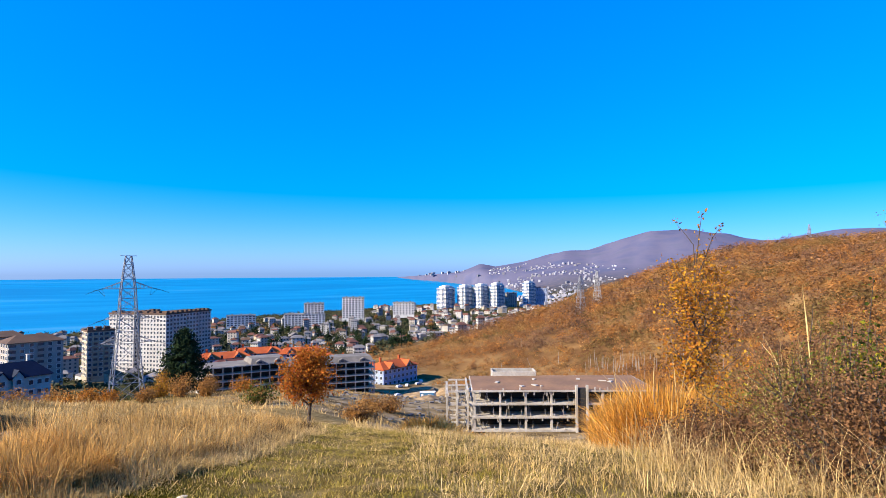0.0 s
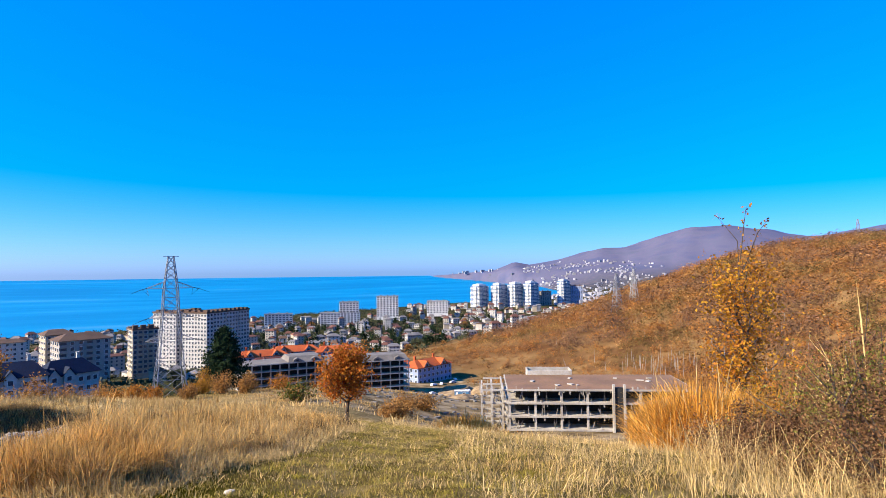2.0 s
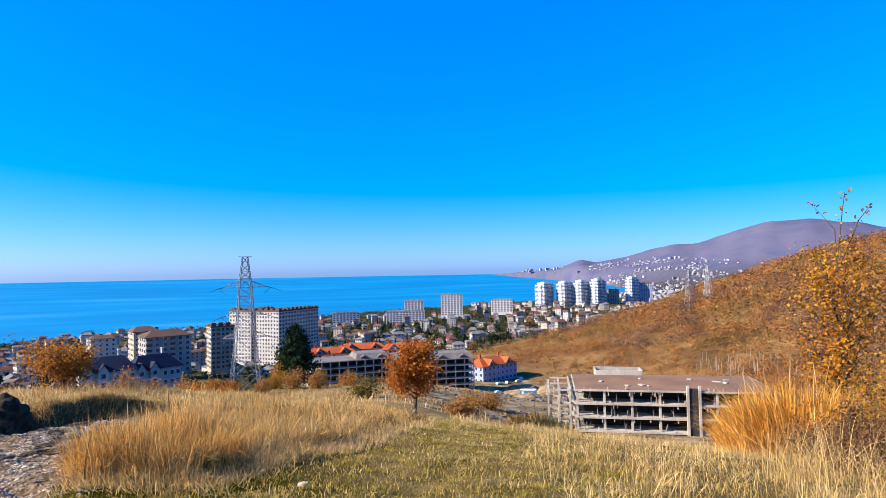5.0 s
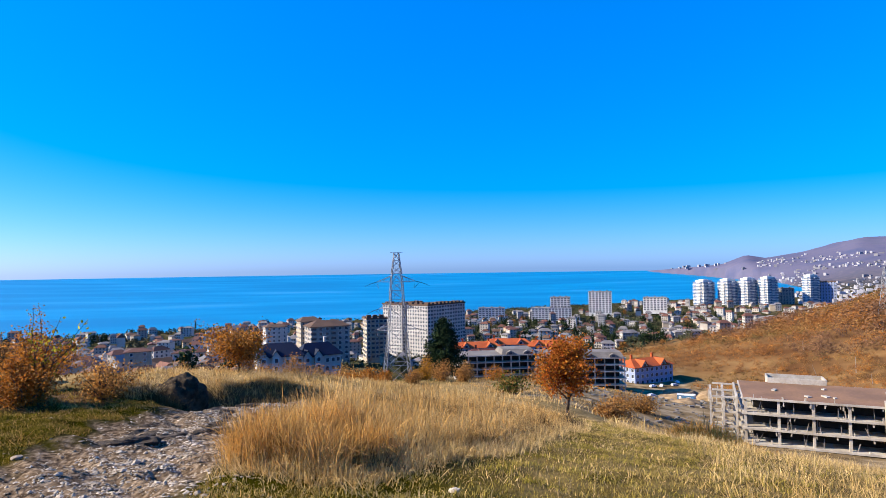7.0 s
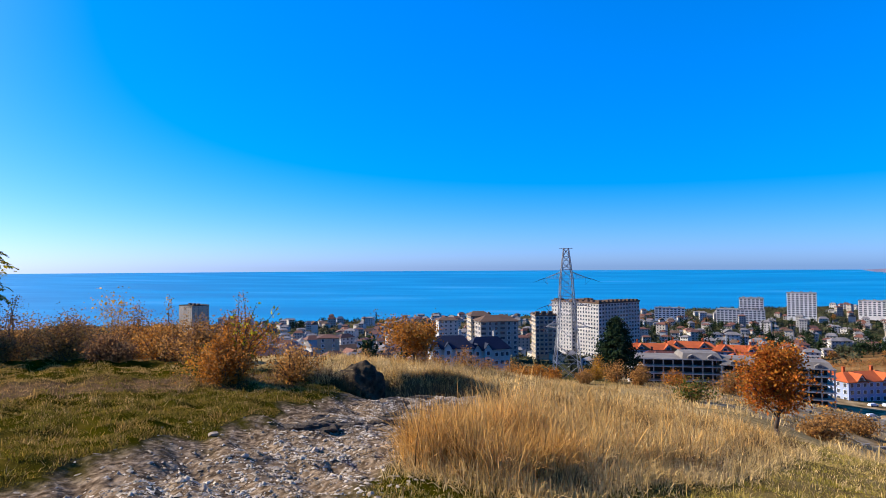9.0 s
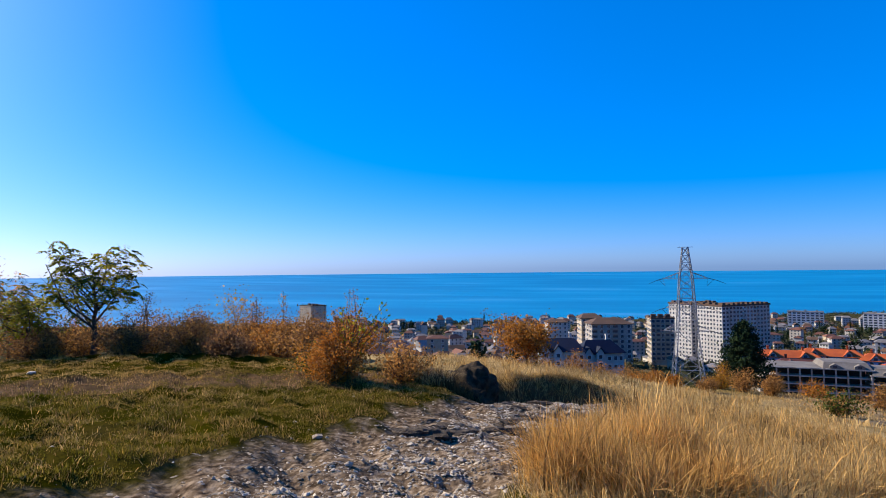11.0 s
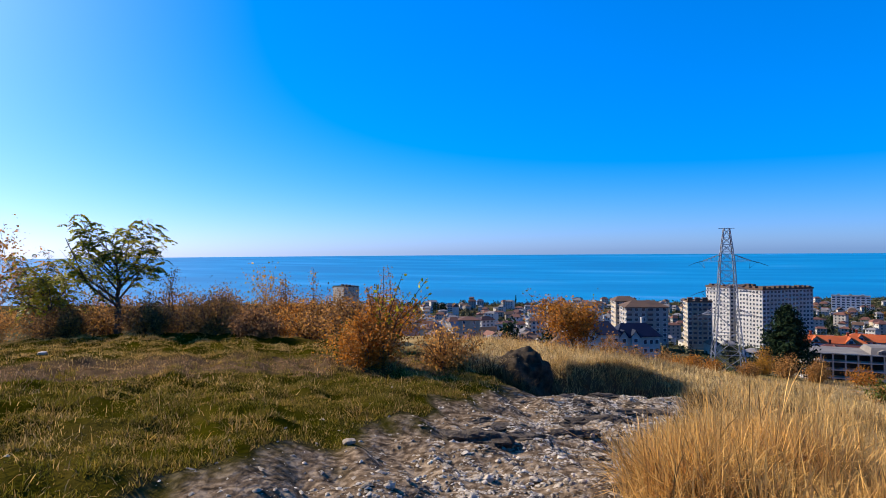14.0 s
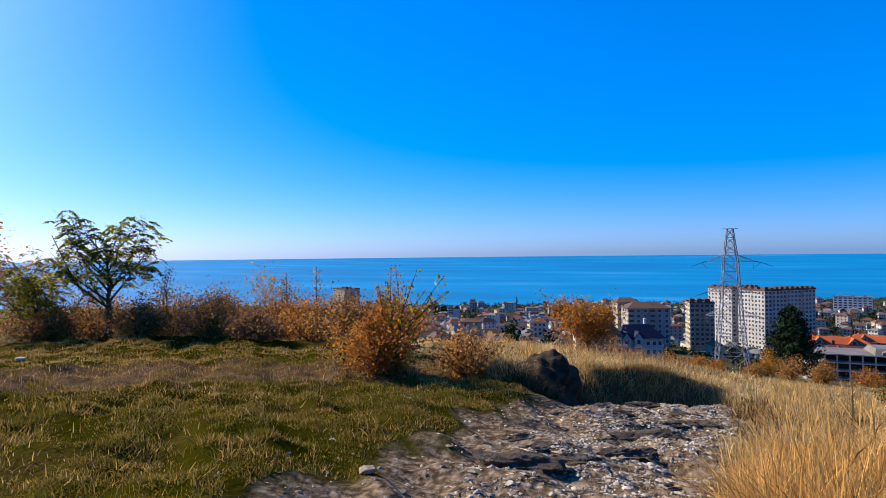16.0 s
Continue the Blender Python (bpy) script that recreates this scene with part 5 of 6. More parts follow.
def conifer(x, y, h, r, label, seed):
    q = np.random.default_rng(seed)
    t = thing("cedar_tree", pose(x, y, place_on(x, y) - 0.3), label, "tree")
    s = Shape().bar((0, 0, 0), (0, 0, h * 0.95), 0.7, 0.08, 8)
    pts = []
    for k in range(230):
        u = q.uniform(0.06, 1) ** 0.8
        az = q.uniform(0, 6.283)
        length = r * (1 - u) ** 0.7 * q.uniform(0.7, 1.1) + 0.5
        e = np.array((math.cos(az) * length, math.sin(az) * length, u * h + 0.1 * length))
        a = np.array((0, 0, u * h - 0.5))
        s.bar(a, e, 0.12, 0.03, 4)
        w = q.uniform(0.25, 1, 55)[:, None]
        pts.append(a + (e - a) * w + q.normal(0, 0.5, (55, 3)))
    part("trunk", s, M["bark"], t)
    part("crown", leaves_mesh("crown", np.concatenate(pts), 0.85, M["leaf_dark"], 0.4), None, t)
    return t


conifer(20.5, 235, 25, 12.5, "large dark green cedar below the meadow", 61)

# shrubs round the pylon's foot and along the lower slope
for k, (bx, by, br, bh, leaf) in enumerate(((-11, 168, 4.5, 5, "leaf_orange"), (-7, 182, 4, 5, "leaf_orange"), (-15, 178, 6, 5.5, "leaf_rust"), (-22, 170, 6, 6, "leaf_rust"), (12, 212, 3.5, 10, "leaf_yellow"),
                                            (10, 200, 4, 4.5, "leaf_yellow"), (-31, 185, 6, 9, "leaf_rust"), (-40, 180, 6, 7, "leaf_rust"), (58, 210, 5, 7, "leaf_green"), (16, 190, 5, 7, "leaf_rust"), (26, 205, 4, 6, "leaf_rust"), (-34, 120, 5, 5, "leaf_rust"),
                                            (40, 60, 2.0, 1.6, "leaf_rust"), (31, 48, 2, 1.6, "leaf_orange"), (46, 74, 3, 2.4, "leaf_rust"), (38, 100, 4, 3.5, "leaf_rust"), (52, 130, 5, 5, "leaf_rust"), (27, 130, 5, 5, "leaf_green"), (66, 150, 5, 5, "leaf_rust"), (44, 170, 5, 6, "leaf_rust"),
                                            (-3, 176, 4, 4.5, "leaf_orange"), (-27, 160, 5, 5, "leaf_rust"), (-35, 165, 5, 5.5, "leaf_rust"), (-46, 168, 5, 6, "leaf_orange"), (-54, 175, 6, 6, "leaf_rust"), (-62, 178, 6, 6.5, "leaf_rust"), (-19, 156, 4, 4, "leaf_orange"), (6, 178, 4, 4, "leaf_rust"), (22, 184, 4, 5, "leaf_rust"), (34, 190, 5, 5, "leaf_orange"))):
    bush("shrub", bx, by, br, bh, leaf, 0.45 if by > 90 else 0.22, 1700, "orange autumn shrub on the lower slope" if leaf == "leaf_orange" else "autumn shrub on the lower slope", 80 + k, "leaf_rust")


def sprays_mesh(name, p, size, material):
    """Far leaf sprays: one triangle each."""
    n = len(p)
    v = p[:, None] + rng.normal(0, 0.55, (n, 3, 3)) * size * rng.uniform(0.5, 1.2, (n, 1, 1))
    return flat_mesh(name, v.reshape(-1, 3), np.arange(n * 3).reshape(-1, 3), material)


def woods():
    """The autumn woods that cover the hill: crowns of small leaf sprays, in stands of one kind, low and open on the lower slope."""
    n = 13500
    az, r = np.radians(rng.uniform(22, 76, n)), rng.uniform(185, 840, n)
    x, y = r * np.sin(az), r * np.cos(az)
    edge = 140 + 26 * step(190, 270, y) + 18 * wave(x, y, 60, 1) + np.clip(y - 330, 0, 400) * 0.1
    high = step(200, 340, x + 25 * wave(x, y, 110, 6))
    stand = wave(x, y, 150, 3) + 0.7 * wave(x, y, 48, 8) + rng.normal(0, 0.22, n)
    open_ground = wave(x, y, 75, 11) + 0.5 * wave(x, y, 30, 2) > 0.62 + 0.5 * high
    ok = (x > edge) & (y < 430 + 0.28 * x) & ~(open_ground & (rng.uniform(0, 1, n) < 0.8))
    x, y, high, stand = x[ok], y[ok], high[ok], stand[ok]
    size = (1.2 + 2.6 * rng.uniform(0, 1, len(x)) ** 1.5) * (0.62 + 1.2 * high)
    kind = np.select([stand < -0.18, stand < 0.34, stand < 0.62], [0, 1, 2], 3)
    kind = np.where((kind == 0) & (high < 0.3), 1, kind)
    per = 80
    for k, (name, leaf, label) in enumerate((("brown_woods", "woods_brown", "grey-brown half-bare autumn woods on the hill"), ("hill_woods", "woods", "rust-orange autumn woods covering the hill"),
                                             ("tan_woods", "woods_tan", "tan and straw-coloured scrub on the hill"), ("olive_woods", "woods_olive", "olive-brown bushes on the hill"))):
        i = np.flatnonzero(kind == k)
        d = rng.normal(0, 1, (len(i), per, 3))
        d /= np.linalg.norm(d, axis=2)[..., None]
        d[..., 2] = np.abs(d[..., 2]) * 1.5 + 0.2
        d[..., :2] *= 1.15
        p = np.c_[x[i], y[i], land(x[i], y[i])][:, None] + d * size[i][:, None, None] * rng.uniform(0.72, 1.05, (len(i), per, 1))
        big = np.repeat(size[i], per)[:, None, None] * 0.19 + 0.10
        flat = rng.normal(0, 0.62, (len(i) * per, 3, 3))
        out = d.reshape(-1, 1, 3) / np.linalg.norm(d.reshape(-1, 1, 3), axis=2, keepdims=True)
        flat -= 0.72 * (flat * out).sum(2, keepdims=True) * out
        v = p.reshape(-1, 1, 3) + flat * big * rng.uniform(0.5, 1.2, (len(i) * per, 1, 1))
        me = flat_mesh(name, v.reshape(-1, 3), np.arange(len(v) * 3).reshape(-1, 3), M[leaf])
        tagged(new(name, me), label, "woods", kind="stuff")
    s = Shape()
    for k in range(90):
        tx, ty = (rng.uniform(200, 330), rng.uniform(90, 330)) if k % 2 else (rng.normal(236, 12), rng.normal(228, 12))
        z = place_on(tx, ty)
        hh = rng.uniform(5, 9)
        s.bar((tx, ty, z - 0.5), (tx + rng.normal(0, 0.8), ty, z + hh), 0.22, 0.06, 5)
    tagged(new("bare_trunks", s.mesh("bare_trunks", M["bark_pale"])), "pale bare birch trunks on the hill", "trunks", kind="stuff")


woods()


# ---- stones ----
def stone_mesh(name, seed, r=1.0, material="stone", detail=1):
    q = np.random.default_rng(seed)
    bm = bmesh.new()
    bmesh.ops.create_icosphere(bm, subdivisions=detail, radius=r)
    k = q.uniform(0.7, 1.25, 3) * (1, 1, 0.65)
    for v in bm.verts:
        v.co = Vector(v.co * q.uniform(0.78, 1.15)) * Vector(k)
    me = bpy.data.meshes.new(name)
    bm.to_mesh(me)
    bm.free()
    me.materials.append(M[material])
    return me


STONES = [stone_mesh("stone", 200 + k) for k in range(10)]


def gravel():
    """Loose stones on the track: the larger ones singly, the rest as one cover."""
    n = 30000
    y = 2.5 + 14.5 * rng.uniform(0, 1, n) ** 0.85
    x = np.interp(y, TRACK_Y, TRACK_X) + 0.18 + rng.normal(0, 0.72, n)
    size = 0.008 + 0.034 * rng.uniform(0, 1, n) ** 4
    z = land(x, y)
    base = np.array([(1, 0, 0), (0.3, 0.9, 0), (-0.8, 0.5, 0), (-0.7, -0.6, 0), (0.4, -0.9, 0), (0.2, 0.1, 0.7), (-0.2, 0.0, 0.6)])
    v = base[None] * rng.uniform(0.5, 1.5, (n, 7, 3)) * rng.uniform((0.7, 0.45, 0.45), (1.5, 1.0, 0.9), (n, 3))[:, None] * size[:, None, None]
    a = rng.uniform(0, 6.283, n)
    c, s = np.cos(a)[:, None], np.sin(a)[:, None]
    v = np.stack([v[..., 0] * c - v[..., 1] * s + x[:, None], v[..., 0] * s + v[..., 1] * c + y[:, None], v[..., 2] + z[:, None] - 0.002], -1)
    tri = np.array([(0, 1, 5), (1, 2, 6), (1, 6, 5), (2, 3, 6), (3, 4, 5), (3, 5, 6), (4, 0, 5)])
    f = (np.arange(n)[:, None, None] * 7 + tri[None]).reshape(-1, 3)
    tagged(new("gravel", flat_mesh("gravel", v.reshape(-1, 3), f, M["stone"])), "pale loose limestone gravel on the track", "gravel", kind="stuff")
    for k in range(190):
        py = rng.uniform(4.5, 16.6)
        px = float(np.interp(py, TRACK_Y, TRACK_X)) + 0.25 + rng.normal(0, 0.55)
        ob = new("stone", STONES[k % 10])
        r = 0.02 + 0.035 * rng.uniform(0, 1) ** 3
        ob.matrix_basis = pose(px, py, place_on(px, py) + r * 0.2, 0, 0, rng.uniform(0, 360)) @ Matrix.Diagonal((r, r, r, 1))
        tagged(ob, "pale broken limestone lying on the gravel track", "stone", "stones on the track")


gravel()
for px, py, r in ((0.86, 7.54, 0.07), (-4.9, 9.33, 0.08), (-14.7, 11.9, 0.11)):
    ob = new("stone", STONES[3])
    ob.matrix_basis = pose(px, py, place_on(px, py) + r * 0.3) @ Matrix.Diagonal((r, r, r, 1))
    tagged(ob, "white stone lying in the short grass", "stone")


def boulder():
    bm = bmesh.new()
    bmesh.ops.create_icosphere(bm, subdivisions=5, radius=1)
    for v in bm.verts:
        n1 = noise.fractal(v.co * 1.1 + Vector((4, 1, 2)), 0.9, 2.1, 5)
        n2 = noise.fractal(v.co * 5, 0.8, 2.1, 4)
        v.co = v.co * (1 + 0.22 * n1 + 0.09 * n2)
        v.co.z *= 0.86 + 0.22 * v.co.x
    bmesh.ops.scale(bm, vec=(0.98, 0.8, 1.15), verts=bm.verts)
    me = bpy.data.meshes.new("boulder")
    bm.to_mesh(me)
    bm.free()
    me.materials.append(M["rock"])
    me.shade_smooth()
    ob = new("boulder", me)
    ob.matrix_basis = pose(-5.6, 16.7, -1.12, 0, 6, -24)
    tagged(ob, "dark weathered boulder beside the ditch", "boulder")


boulder()


def outcrop(x, y, r, seed, turn):
    """A low jagged ledge of dark rock that breaks through the track."""
    q = Vector((seed * 3.1, 0, 0))
    bm = bmesh.new()
    bmesh.ops.create_icosphere(bm, subdivisions=4, radius=1)
    for v in bm.verts:
        c = v.co * 1.7 + q
        v.co = v.co * (1 + 0.40 * noise.fractal(c, 0.7, 2.2, 6))
        ledge = 0.12 * math.floor(v.co.z * 4 + noise.noise(c * 2))
        v.co = Vector((v.co.x * r, v.co.y * r * 0.42, (v.co.z * 0.6 + ledge) * r * 0.24))
    me = bpy.data.meshes.new("rock")
    bm.to_mesh(me)
    bm.free()
    me.materials.append(M["ledge"])
    ob = new("rock", me)
    ob.matrix_basis = pose(x, y, place_on(x, y) - 0.02, 0, 0, turn)
    tagged(ob, "low dark rock breaking through the gravel track", "rock", "rocks in the track")


q = random.Random(8)
for k in range(22):
    oy = 10.2 + 5.6 * (k + q.random()) / 22
    ox = float(np.interp(oy, TRACK_Y, TRACK_X)) + q.uniform(-1.2, 0.9)
    outcrop(ox, oy, q.uniform(0.16, 0.5), k, 20 + q.uniform(-25, 25))
turf("boulder_grass", [(-6.8, 15.7), (-5.7, 15.3), (-5.5, 16.2), (-6.6, 17)], 3600, 0.5, 0.008, 0.6, M["pale"], "pale grass tufts at the boulder's foot", 30, 0.10)
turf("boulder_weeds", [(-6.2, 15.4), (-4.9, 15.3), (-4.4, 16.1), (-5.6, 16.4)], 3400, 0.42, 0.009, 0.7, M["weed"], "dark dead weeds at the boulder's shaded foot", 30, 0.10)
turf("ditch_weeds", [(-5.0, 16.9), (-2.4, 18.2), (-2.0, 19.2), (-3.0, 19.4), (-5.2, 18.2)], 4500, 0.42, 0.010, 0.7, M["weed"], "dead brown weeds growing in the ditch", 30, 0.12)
turf("bank_fringe", [(-5.0, 18.5), (-1.8, 19.7), (-1.9, 20.3), (-5.2, 19.2)], 5200, 0.36, 0.008, 0.9, M["pale"], "dry grass hanging over the ditch's far edge", 24, 0.10)


# ---- the building site ----
def car(at, label):
    t = thing("parked_car", at, label, "car", "cars on the site")
    s = Shape().add([(-2.1, -0.85, 0.35), (2.1, -0.85, 0.35), (2.1, 0.85, 0.35), (-2.1, 0.85, 0.35), (-2.1, -0.85, 0.85), (2.05, -0.85, 0.8), (2.05, 0.85, 0.8), (-2.1, 0.85, 0.85),
                     (-1.7, -0.7, 1.42), (0.5, -0.7, 1.45), (0.5, 0.7, 1.45), (-1.7, 0.7, 1.42), (1.1, -0.82, 0.86), (1.1, 0.82, 0.86)],
                    [(3, 2, 1, 0), (0, 1, 5, 12, 4), (2, 3, 7, 13, 6), (1, 2, 6, 5), (3, 0, 4, 7), (4, 12, 9, 8), (13, 7, 11, 10), (8, 9, 10, 11), (12, 13, 10, 9), (7, 4, 8, 11), (5, 6, 13, 12)])
    part("body", s, M["car_paint"], t)
    part("windscreen", Shape().add([(1.07, -0.7, 0.93), (1.07, 0.7, 0.93), (0.56, 0.6, 1.42), (0.56, -0.6, 1.42)], [(0, 1, 2, 3)]), M["glass"], t)
    for x in (-1.3, 1.3):
        for y in (-0.8, 0.8):
            part("wheel", Shape().bar((x, y - 0.1, 0.33), (x, y + 0.1, 0.33), 0.46, 0.46, 12), M["rubber"], t)
    return t


for cx, cy, cr in ((137, 297, 20), (143, 300, 60), (152, 303, 15), (158, 312, 80), (120, 262, 30)):
    car(pose(cx, cy, place_on(cx, cy), 0, 0, cr), "pale car parked on the building site")


def site_cabin(x, y, rz, label, paint):
    t = thing("site_cabin", pose(x, y, place_on(x, y), 0, 0, rz), label, "cabin")
    body = part("body", Shape().box(0, 0, 0.2, 6, 2.4, 2.5), M[paint], t)
    part("roof", Shape().box(0, 0, 2.7, 6.2, 2.6, 0.15), M["frame_white"], t)
    part("door", Shape().box(-2, -1.23, 0.3, 0.9, 0.06, 2.0), M["frame_white"], body)
    window(body, 1.0, -1.2, 1.6, 0, 1.2, 0.9)
    for sx in (-2.6, 2.6):
        part("footing", Shape().box(sx, 0, -0.5, 0.4, 2.2, 0.7), M["concrete"], t)


site_cabin(112, 215, -30, "blue site cabin on the building site", "cabin")
site_cabin(126, 240, -12, "white site cabin on the building site", "white")


def rubble():
    """Broken concrete, planks and spoil heaps strewn over the site."""
    s = Shape()
    q = random.Random(12)
    for k in range(900):
        x, y = q.uniform(45, 165), q.uniform(130, 300)
        if y > 130 + 1.3 * (165 - x) + 90 or not (x > 40 + (y - 130) * 0.25):
            continue
        g = q.uniform(0.2, 0.9)
        s.box(x, y, place_on(x, y) - 0.1, g * q.uniform(0.5, 2.5), g, g * q.uniform(0.3, 0.9), q.uniform(0, 3.1))
    tagged(new("rubble", s.mesh("rubble", M["slab_dark"])), "broken concrete and planks strewn over the building site", "rubble", kind="stuff")
    for k, (x, y, r, h) in enumerate(((128, 255, 9, 3.0), (118, 232, 7, 2.2), (140, 275, 10, 3.5), (104, 200, 6, 1.8), (150, 262, 9, 4.0))):
        bm = bmesh.new()
        bmesh.ops.create_icosphere(bm, subdivisions=3, radius=1)
        for v in bm.verts:
            v.co = Vector((v.co.x * r, v.co.y * r * 0.7, v.co.z * h)) * (1 + 0.18 * noise.fractal(v.co * 1.7 + Vector((k, 0, 0)), 0.8, 2, 4))
        me = bpy.data.meshes.new("earth_mound")
        bm.to_mesh(me)
        bm.free()
        me.materials.append(M["spoil"])
        ob = new("earth_mound", me)
        ob.matrix_basis = pose(x, y, place_on(x, y) - 0.3)
        tagged(ob, "heap of tan earth on the building site", "earth heap", "earth heaps")


rubble()


# ---- the town ----
BUSY = [(30, 522, 55), (-15, 436, 20), (-44, 394, 26), (-58, 408, 18), (-93, 468, 18), (-40, 235, 22), (70, 288, 52), (128, 330, 40), (80, 385, 55), (110, 400, 35), (170, 985, 30), (268, 960, 40), (374, 1016, 30), (489, 1042, 30), (410, 1120, 22),
        (725, 1290, 35), (768, 1264, 35), (803, 1243, 35), (836, 1221, 35), (944, 1229, 35), (978, 1225, 30), (884, 1240, 30), (-452, 668, 26), (100, 118, 40), (1.6, 202, 14), (20, 235, 12)]


def free(x, y, r):
    return all((x - a) ** 2 + (y - b) ** 2 > (r + c) ** 2 for a, b, c in BUSY)


SMALL = {}


def small_window(kind):
    if kind not in SMALL:
        SMALL[kind] = Shape().pane(1.2, 1.5, 0.12).mesh("window", M["frame_white"])
        SMALL[kind].materials.append(M["glass"])
        SMALL[kind].polygons[-1].material_index = 1
    return SMALL[kind]


def house(at, w, d, floors, wall, roof, rise, ridge, label):
    t = thing("house", at, label, "house", "houses of the town")
    h = floors * 2.9
    part("wall", Shape().box(0, 0, -5, w, d, h + 5), M[wall], t)
    part("roof", Shape().hip(0, 0, h, w, d, rise, 0.6, ridge), M[roof], t)
    for fl in range(floors):
        for k in (-0.25, 0.25):
            part("window", small_window(0), None, t, at=pose(k * w, -d / 2, fl * 2.9 + 1.6))
    return t


REST_WALLS, REST_ROOFS, REST_PANES = Shape(), Shape(), Shape()


def joined_house(x, y, z, rz, w, d, h, rise):
    REST_WALLS.box(x, y, z - 5, w, d, h + 5, rz)
    s = Shape().hip(0, 0, 0, w, d, rise, 0.6, 0.5)
    p = s.v[0]
    c, k = math.cos(rz), math.sin(rz)
    for fl in range(int(h / 2.9)):
        for u in (-0.3, 0.0, 0.3):
            for a, b, sx, sy in ((u * w, -d / 2, 1.3, 0.16), (-w / 2, u * d, 0.16, 1.2)):
                REST_PANES.box(x + a * c - b * k, y + a * k + b * c, z + fl * 2.9 + 0.9, sx, sy, 1.4, rz)
    REST_ROOFS.add(np.c_[p[:, 0] * c - p[:, 1] * k + x, p[:, 0] * k + p[:, 1] * c + y, p[:, 2] + z + h], s.f)


def town():
    q = random.Random(4)
    kinds = []
    for wall, colour in (("white", "white"), ("town_wall", "cream"), ("sand_wall", "sand-coloured")):
        for roof, rc in (("roof_town", "red tiled"), ("roof_grey", "grey"), ("roof_brown", "brown")):
            kinds.append((wall, roof, f"{colour} town house with a {rc} roof"))
    made, tries = 0, 0
    while made < 900 and tries < 26000:
        tries += 1
        az = q.uniform(-37, 40) if tries % 3 else q.uniform(-30, -6)
        r = 275 + 900 * q.random() ** 0.85 if tries % 3 else q.uniform(285, 640)
        x, y = r * math.sin(radians(az)), r * math.cos(radians(az))
        if az > 22:
            r = q.uniform(640, 1500)
            x, y = r * math.sin(radians(az)), r * math.cos(radians(az))
        if float(np.interp(x, COAST_X, COAST_Y)) - y < 120 or (x > 130 and y < 470 + 0.25 * x) or not free(x, y, 5.2):
            continue
        if (3 < az < 26 and r < 470) or (-9 < az <= 3 and r < 385):
            continue
        BUSY.append((x, y, 5.5))
        wall, roof, label = q.choice(kinds)
        w, d, fl = q.uniform(7, 13), q.uniform(6, 10), q.choice((1, 2, 2, 2, 3)) if made % 9 else q.choice((4, 5))
        if made >= 285:
            joined_house(x, y, place_on(x, y) + 0.5, radians(-az + q.uniform(-30, 30)), w, d, fl * 2.9, q.uniform(1.4, 3.2))
            made += 1
            continue
        house(pose(x, y, place_on(x, y) + 0.5, 0, 0, -az + q.choice((0, 90)) + q.uniform(-30, 30)), w, d, fl, wall, roof, q.uniform(1.4, 3.6), q.choice((0.3, 0.5, 1.0)), label)
        made += 1


town()


def rest_of_town():
    """The remaining houses, joined."""
    both = Shape().add(np.concatenate(REST_WALLS.v), REST_WALLS.f).add(np.concatenate(REST_ROOFS.v), REST_ROOFS.f).add(np.concatenate(REST_PANES.v), REST_PANES.f)
    me = both.mesh("town_houses", M["town_wall"])
    me.materials.append(M["roof_town"])
    me.materials.append(M["roof_grey"])
    me.materials.append(M["glass"])
    me.materials.append(M["white"])
    n, m = len(REST_WALLS.f), len(REST_WALLS.f) + len(REST_ROOFS.f)
    for q in me.polygons:
        i = q.index
        q.material_index = 3 if i >= m else 1 + ((i - n) // 9) % 2 if i >= n else 4 * ((i // 6) % 2)
    tagged(new("town_houses", me), "white and cream houses crowding the town below", "houses", kind="stuff")


rest_of_town()


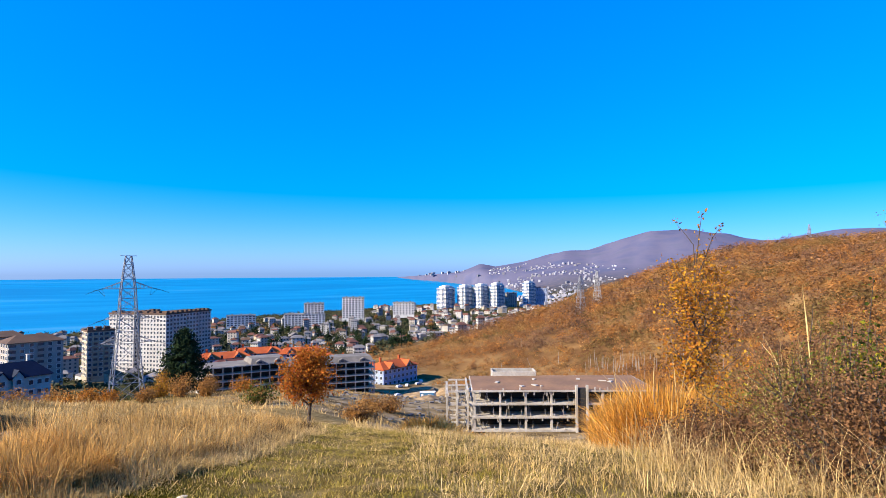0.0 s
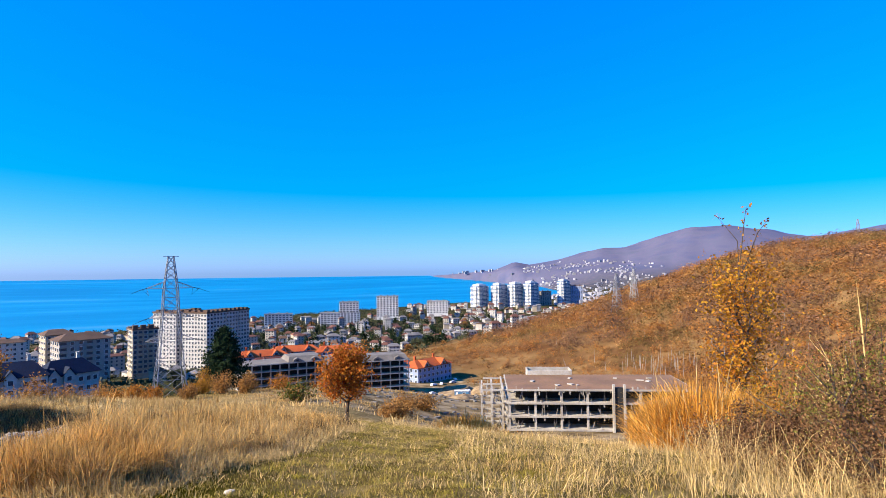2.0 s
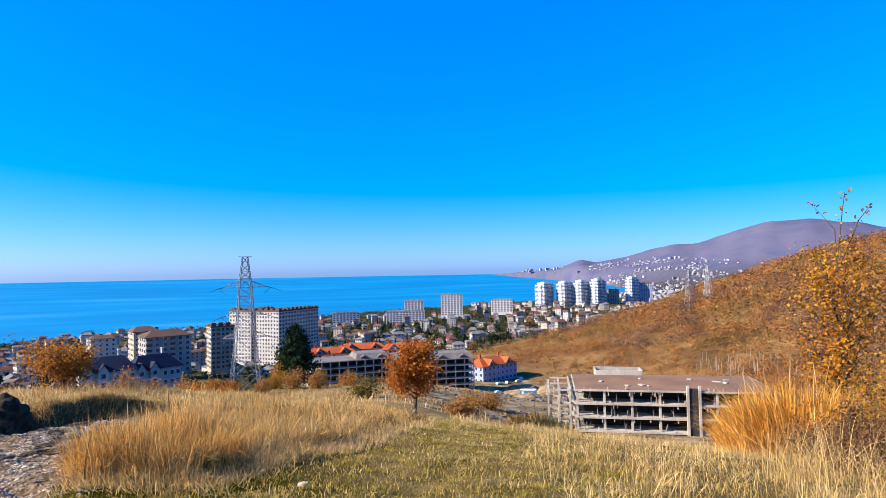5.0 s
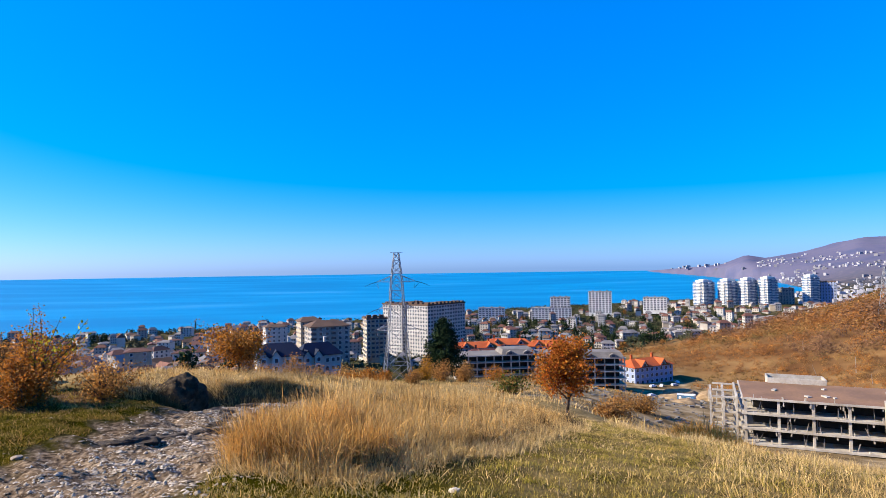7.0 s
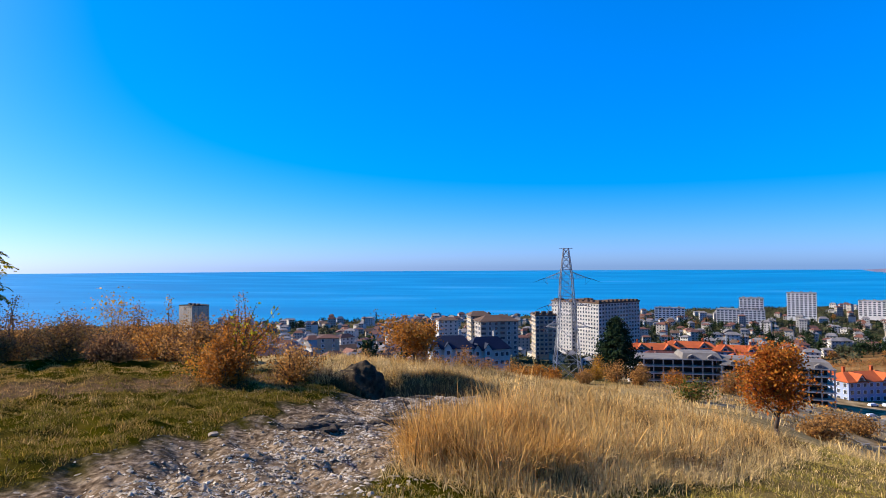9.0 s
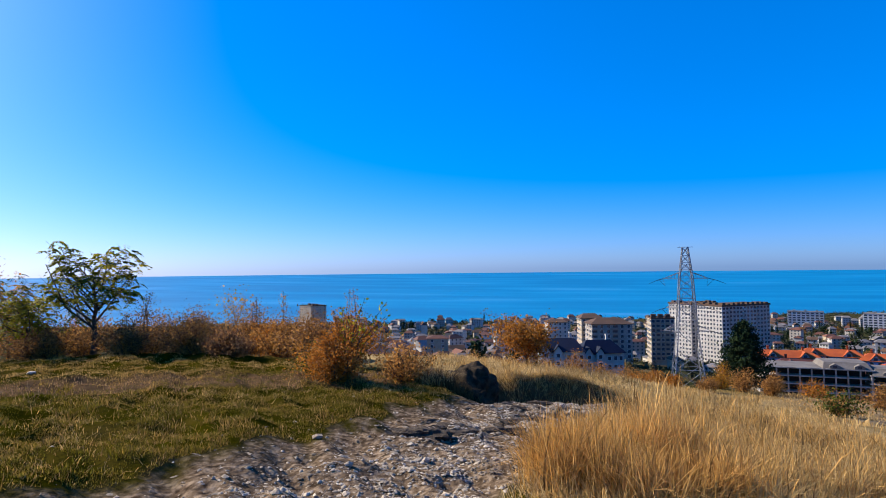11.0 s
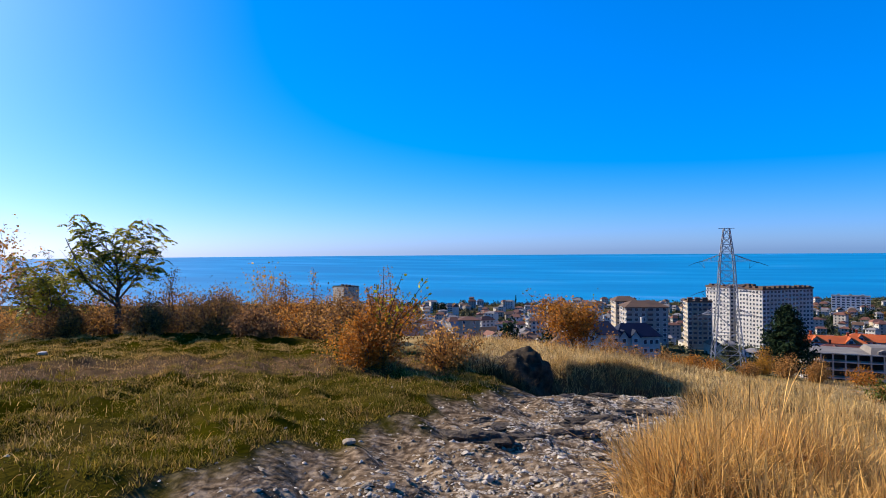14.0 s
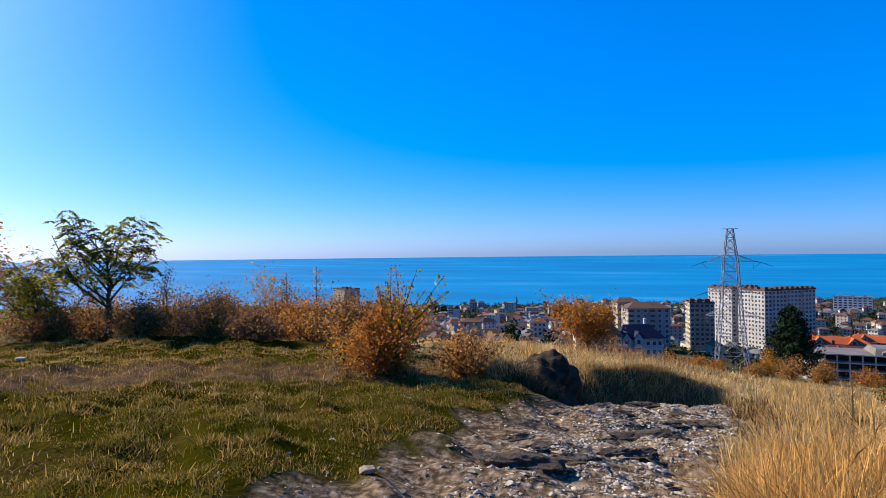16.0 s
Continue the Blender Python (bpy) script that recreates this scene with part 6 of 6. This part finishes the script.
def town_trees():
    q = random.Random(9)
    models = []
    for k, (name, h, r, leaf, label) in enumerate((("cypress", 15, 1.5, "leaf_dark", "slim dark cypress among the houses"), ("tree", 9, 4.5, "leaf_town", "dark green broad tree among the houses"), ("tree", 8, 4.2, "leaf_rust", "rust-leaved autumn tree among the houses"), ("pine", 12, 4.0, "leaf_dark", "dark pine among the houses"))):
        t = thing(name, pose(0, -60 - 12 * k, 0), label, "tree", "trees of the town")
        part("trunk", Shape().bar((0, 0, -1), (0, 0, h * 0.7), 0.5, 0.15, 6), M["bark"], t)
        n = 260
        d = rng.normal(0, 1, (n, 3))
        d /= np.linalg.norm(d, axis=1)[:, None]
        d *= rng.uniform(0.35, 1.05, (n, 1)) * (1 + 0.25 * np.sin(d[:, :1] * 7 + d[:, 1:2] * 5))
        z0 = 0.52 if r > 2 else 0.5
        p = np.c_[d[:, 0] * r, d[:, 1] * r, h * (z0 + 0.46 * d[:, 2])]
        if r < 2:
            p[:, :2] *= (1.15 - (p[:, 2:3] / h) * 0.9)
        part("crown", leaves_mesh("crown", p, 1.5 if r > 2 else 1.0, M[leaf]), None, t)
        models.append(t)
    made, tries = 0, 0
    while made < 240 and tries < 9000:
        tries += 1
        az = q.uniform(-40, 32)
        r = 240 + 900 * q.random() ** 0.8
        if q.random() < 0.45:
            az, r = q.uniform(4, 28), q.uniform(520, 1000)
        x, y = r * math.sin(radians(az)), r * math.cos(radians(az))
        if float(np.interp(x, COAST_X, COAST_Y)) - y < 70 or (x > 150 and y < 440 + 0.25 * x) or not free(x, y, 1.5) or (4 < az < 27 and r < 430):
            continue
        k = q.choice((0, 0, 1, 1, 2, 3, 3)) if r > 400 else q.choice((1, 2, 2, 3))
        s = q.uniform(0.7, 1.25)
        c = copy_thing(models[k], pose(x, y, place_on(x, y), 0, 0, q.uniform(0, 360)))
        c.scale = (s, s, s * q.uniform(0.85, 1.2))
        made += 1
    for t in models:
        for o in (*t.children_recursive, t):
            bpy.data.objects.remove(o)


town_trees()


def far_town():
    """White houses far off on the slopes along the bay."""
    s = Shape()
    q = random.Random(5)
    for k in range(2200):
        az = q.gauss(40, 4.5)
        r = q.uniform(1500, 3900)
        x, y = r * math.sin(radians(az)), r * math.cos(radians(az))
        if float(np.interp(x, COAST_X, COAST_Y)) - y < 60:
            continue
        z = place_on(x, y)
        if z > 62 or q.random() > 0.38 + 0.95 * float(wave(x, y, 430, 2)):
            continue
        w, h = q.uniform(4, 11) * (1 if q.random() < 0.85 else 2), q.choice((3, 4, 5, 6, 10))
        s.box(x, y, z - 6, w, q.uniform(8, 14), h + 6, radians(q.uniform(-60, 0)))
    for k in range(26):
        az, r = q.uniform(25.8, 32), q.uniform(3900, 4450)
        x, y = r * math.sin(radians(az)), r * math.cos(radians(az))
        z = place_on(x, y)
        if z > -96:
            s.box(x, y, z - 5, q.uniform(10, 26), 12, q.choice((4, 6, 9, 14)) + 5, 0)
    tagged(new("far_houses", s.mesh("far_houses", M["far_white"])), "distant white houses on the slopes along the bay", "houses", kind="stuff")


def town_woods():
    """Dark evergreen and olive trees that fill the ground between the houses."""
    n = 17000
    az = np.radians(rng.uniform(-46, 34, n))
    r = 250 + 1150 * rng.uniform(0, 1, n) ** 0.7
    x, y = r * np.sin(az), r * np.cos(az)
    ok = (np.interp(x, COAST_X, COAST_Y) - y > 45) & ~((x > 140) & (y < 430 + 0.25 * x)) & ~((az > 0.05) & (az < 0.5) & (r < 440))
    dense = wave(x, y, 160, 4) + 0.9 * ((az > 0.12) & (az < 0.42) & (r > 520)) + 0.7 * (az < -0.5)
    ok &= rng.uniform(0, 1, n) < np.clip(0.42 + 0.5 * dense, 0.15, 1)
    for a, b, c in BUSY:
        ok &= (x - a) ** 2 + (y - b) ** 2 > (c + 1.0) ** 2
    x, y = x[ok], y[ok]
    per = 22
    size = rng.uniform(1.6, 4.0, len(x))
    d = rng.normal(0, 1, (len(x), per, 3))
    d /= np.linalg.norm(d, axis=2)[..., None]
    d[..., 2] = np.abs(d[..., 2]) * 1.5
    p = np.c_[x, y, land(x, y)][:, None] + d * size[:, None, None] * rng.uniform(0.5, 1.1, (len(x), per, 1))
    tagged(new("town_woods", sprays_mesh("town_woods", p.reshape(-1, 3), 1.6, M["leaf_town"])), "dark green gardens and groves between the houses", "woods", kind="stuff")


far_town()
town_woods()
for px, py, h, b, n in ((351, 383, 33, 7, 0), (389, 402, 31, 7, 20), (704, 380, 26, 6, 40)):
    pylon(pose(px, py, place_on(px, py) - 0.3, 0, 0, n), h, b, "distant grey lattice power pylon on the wooded hill", 0.17)
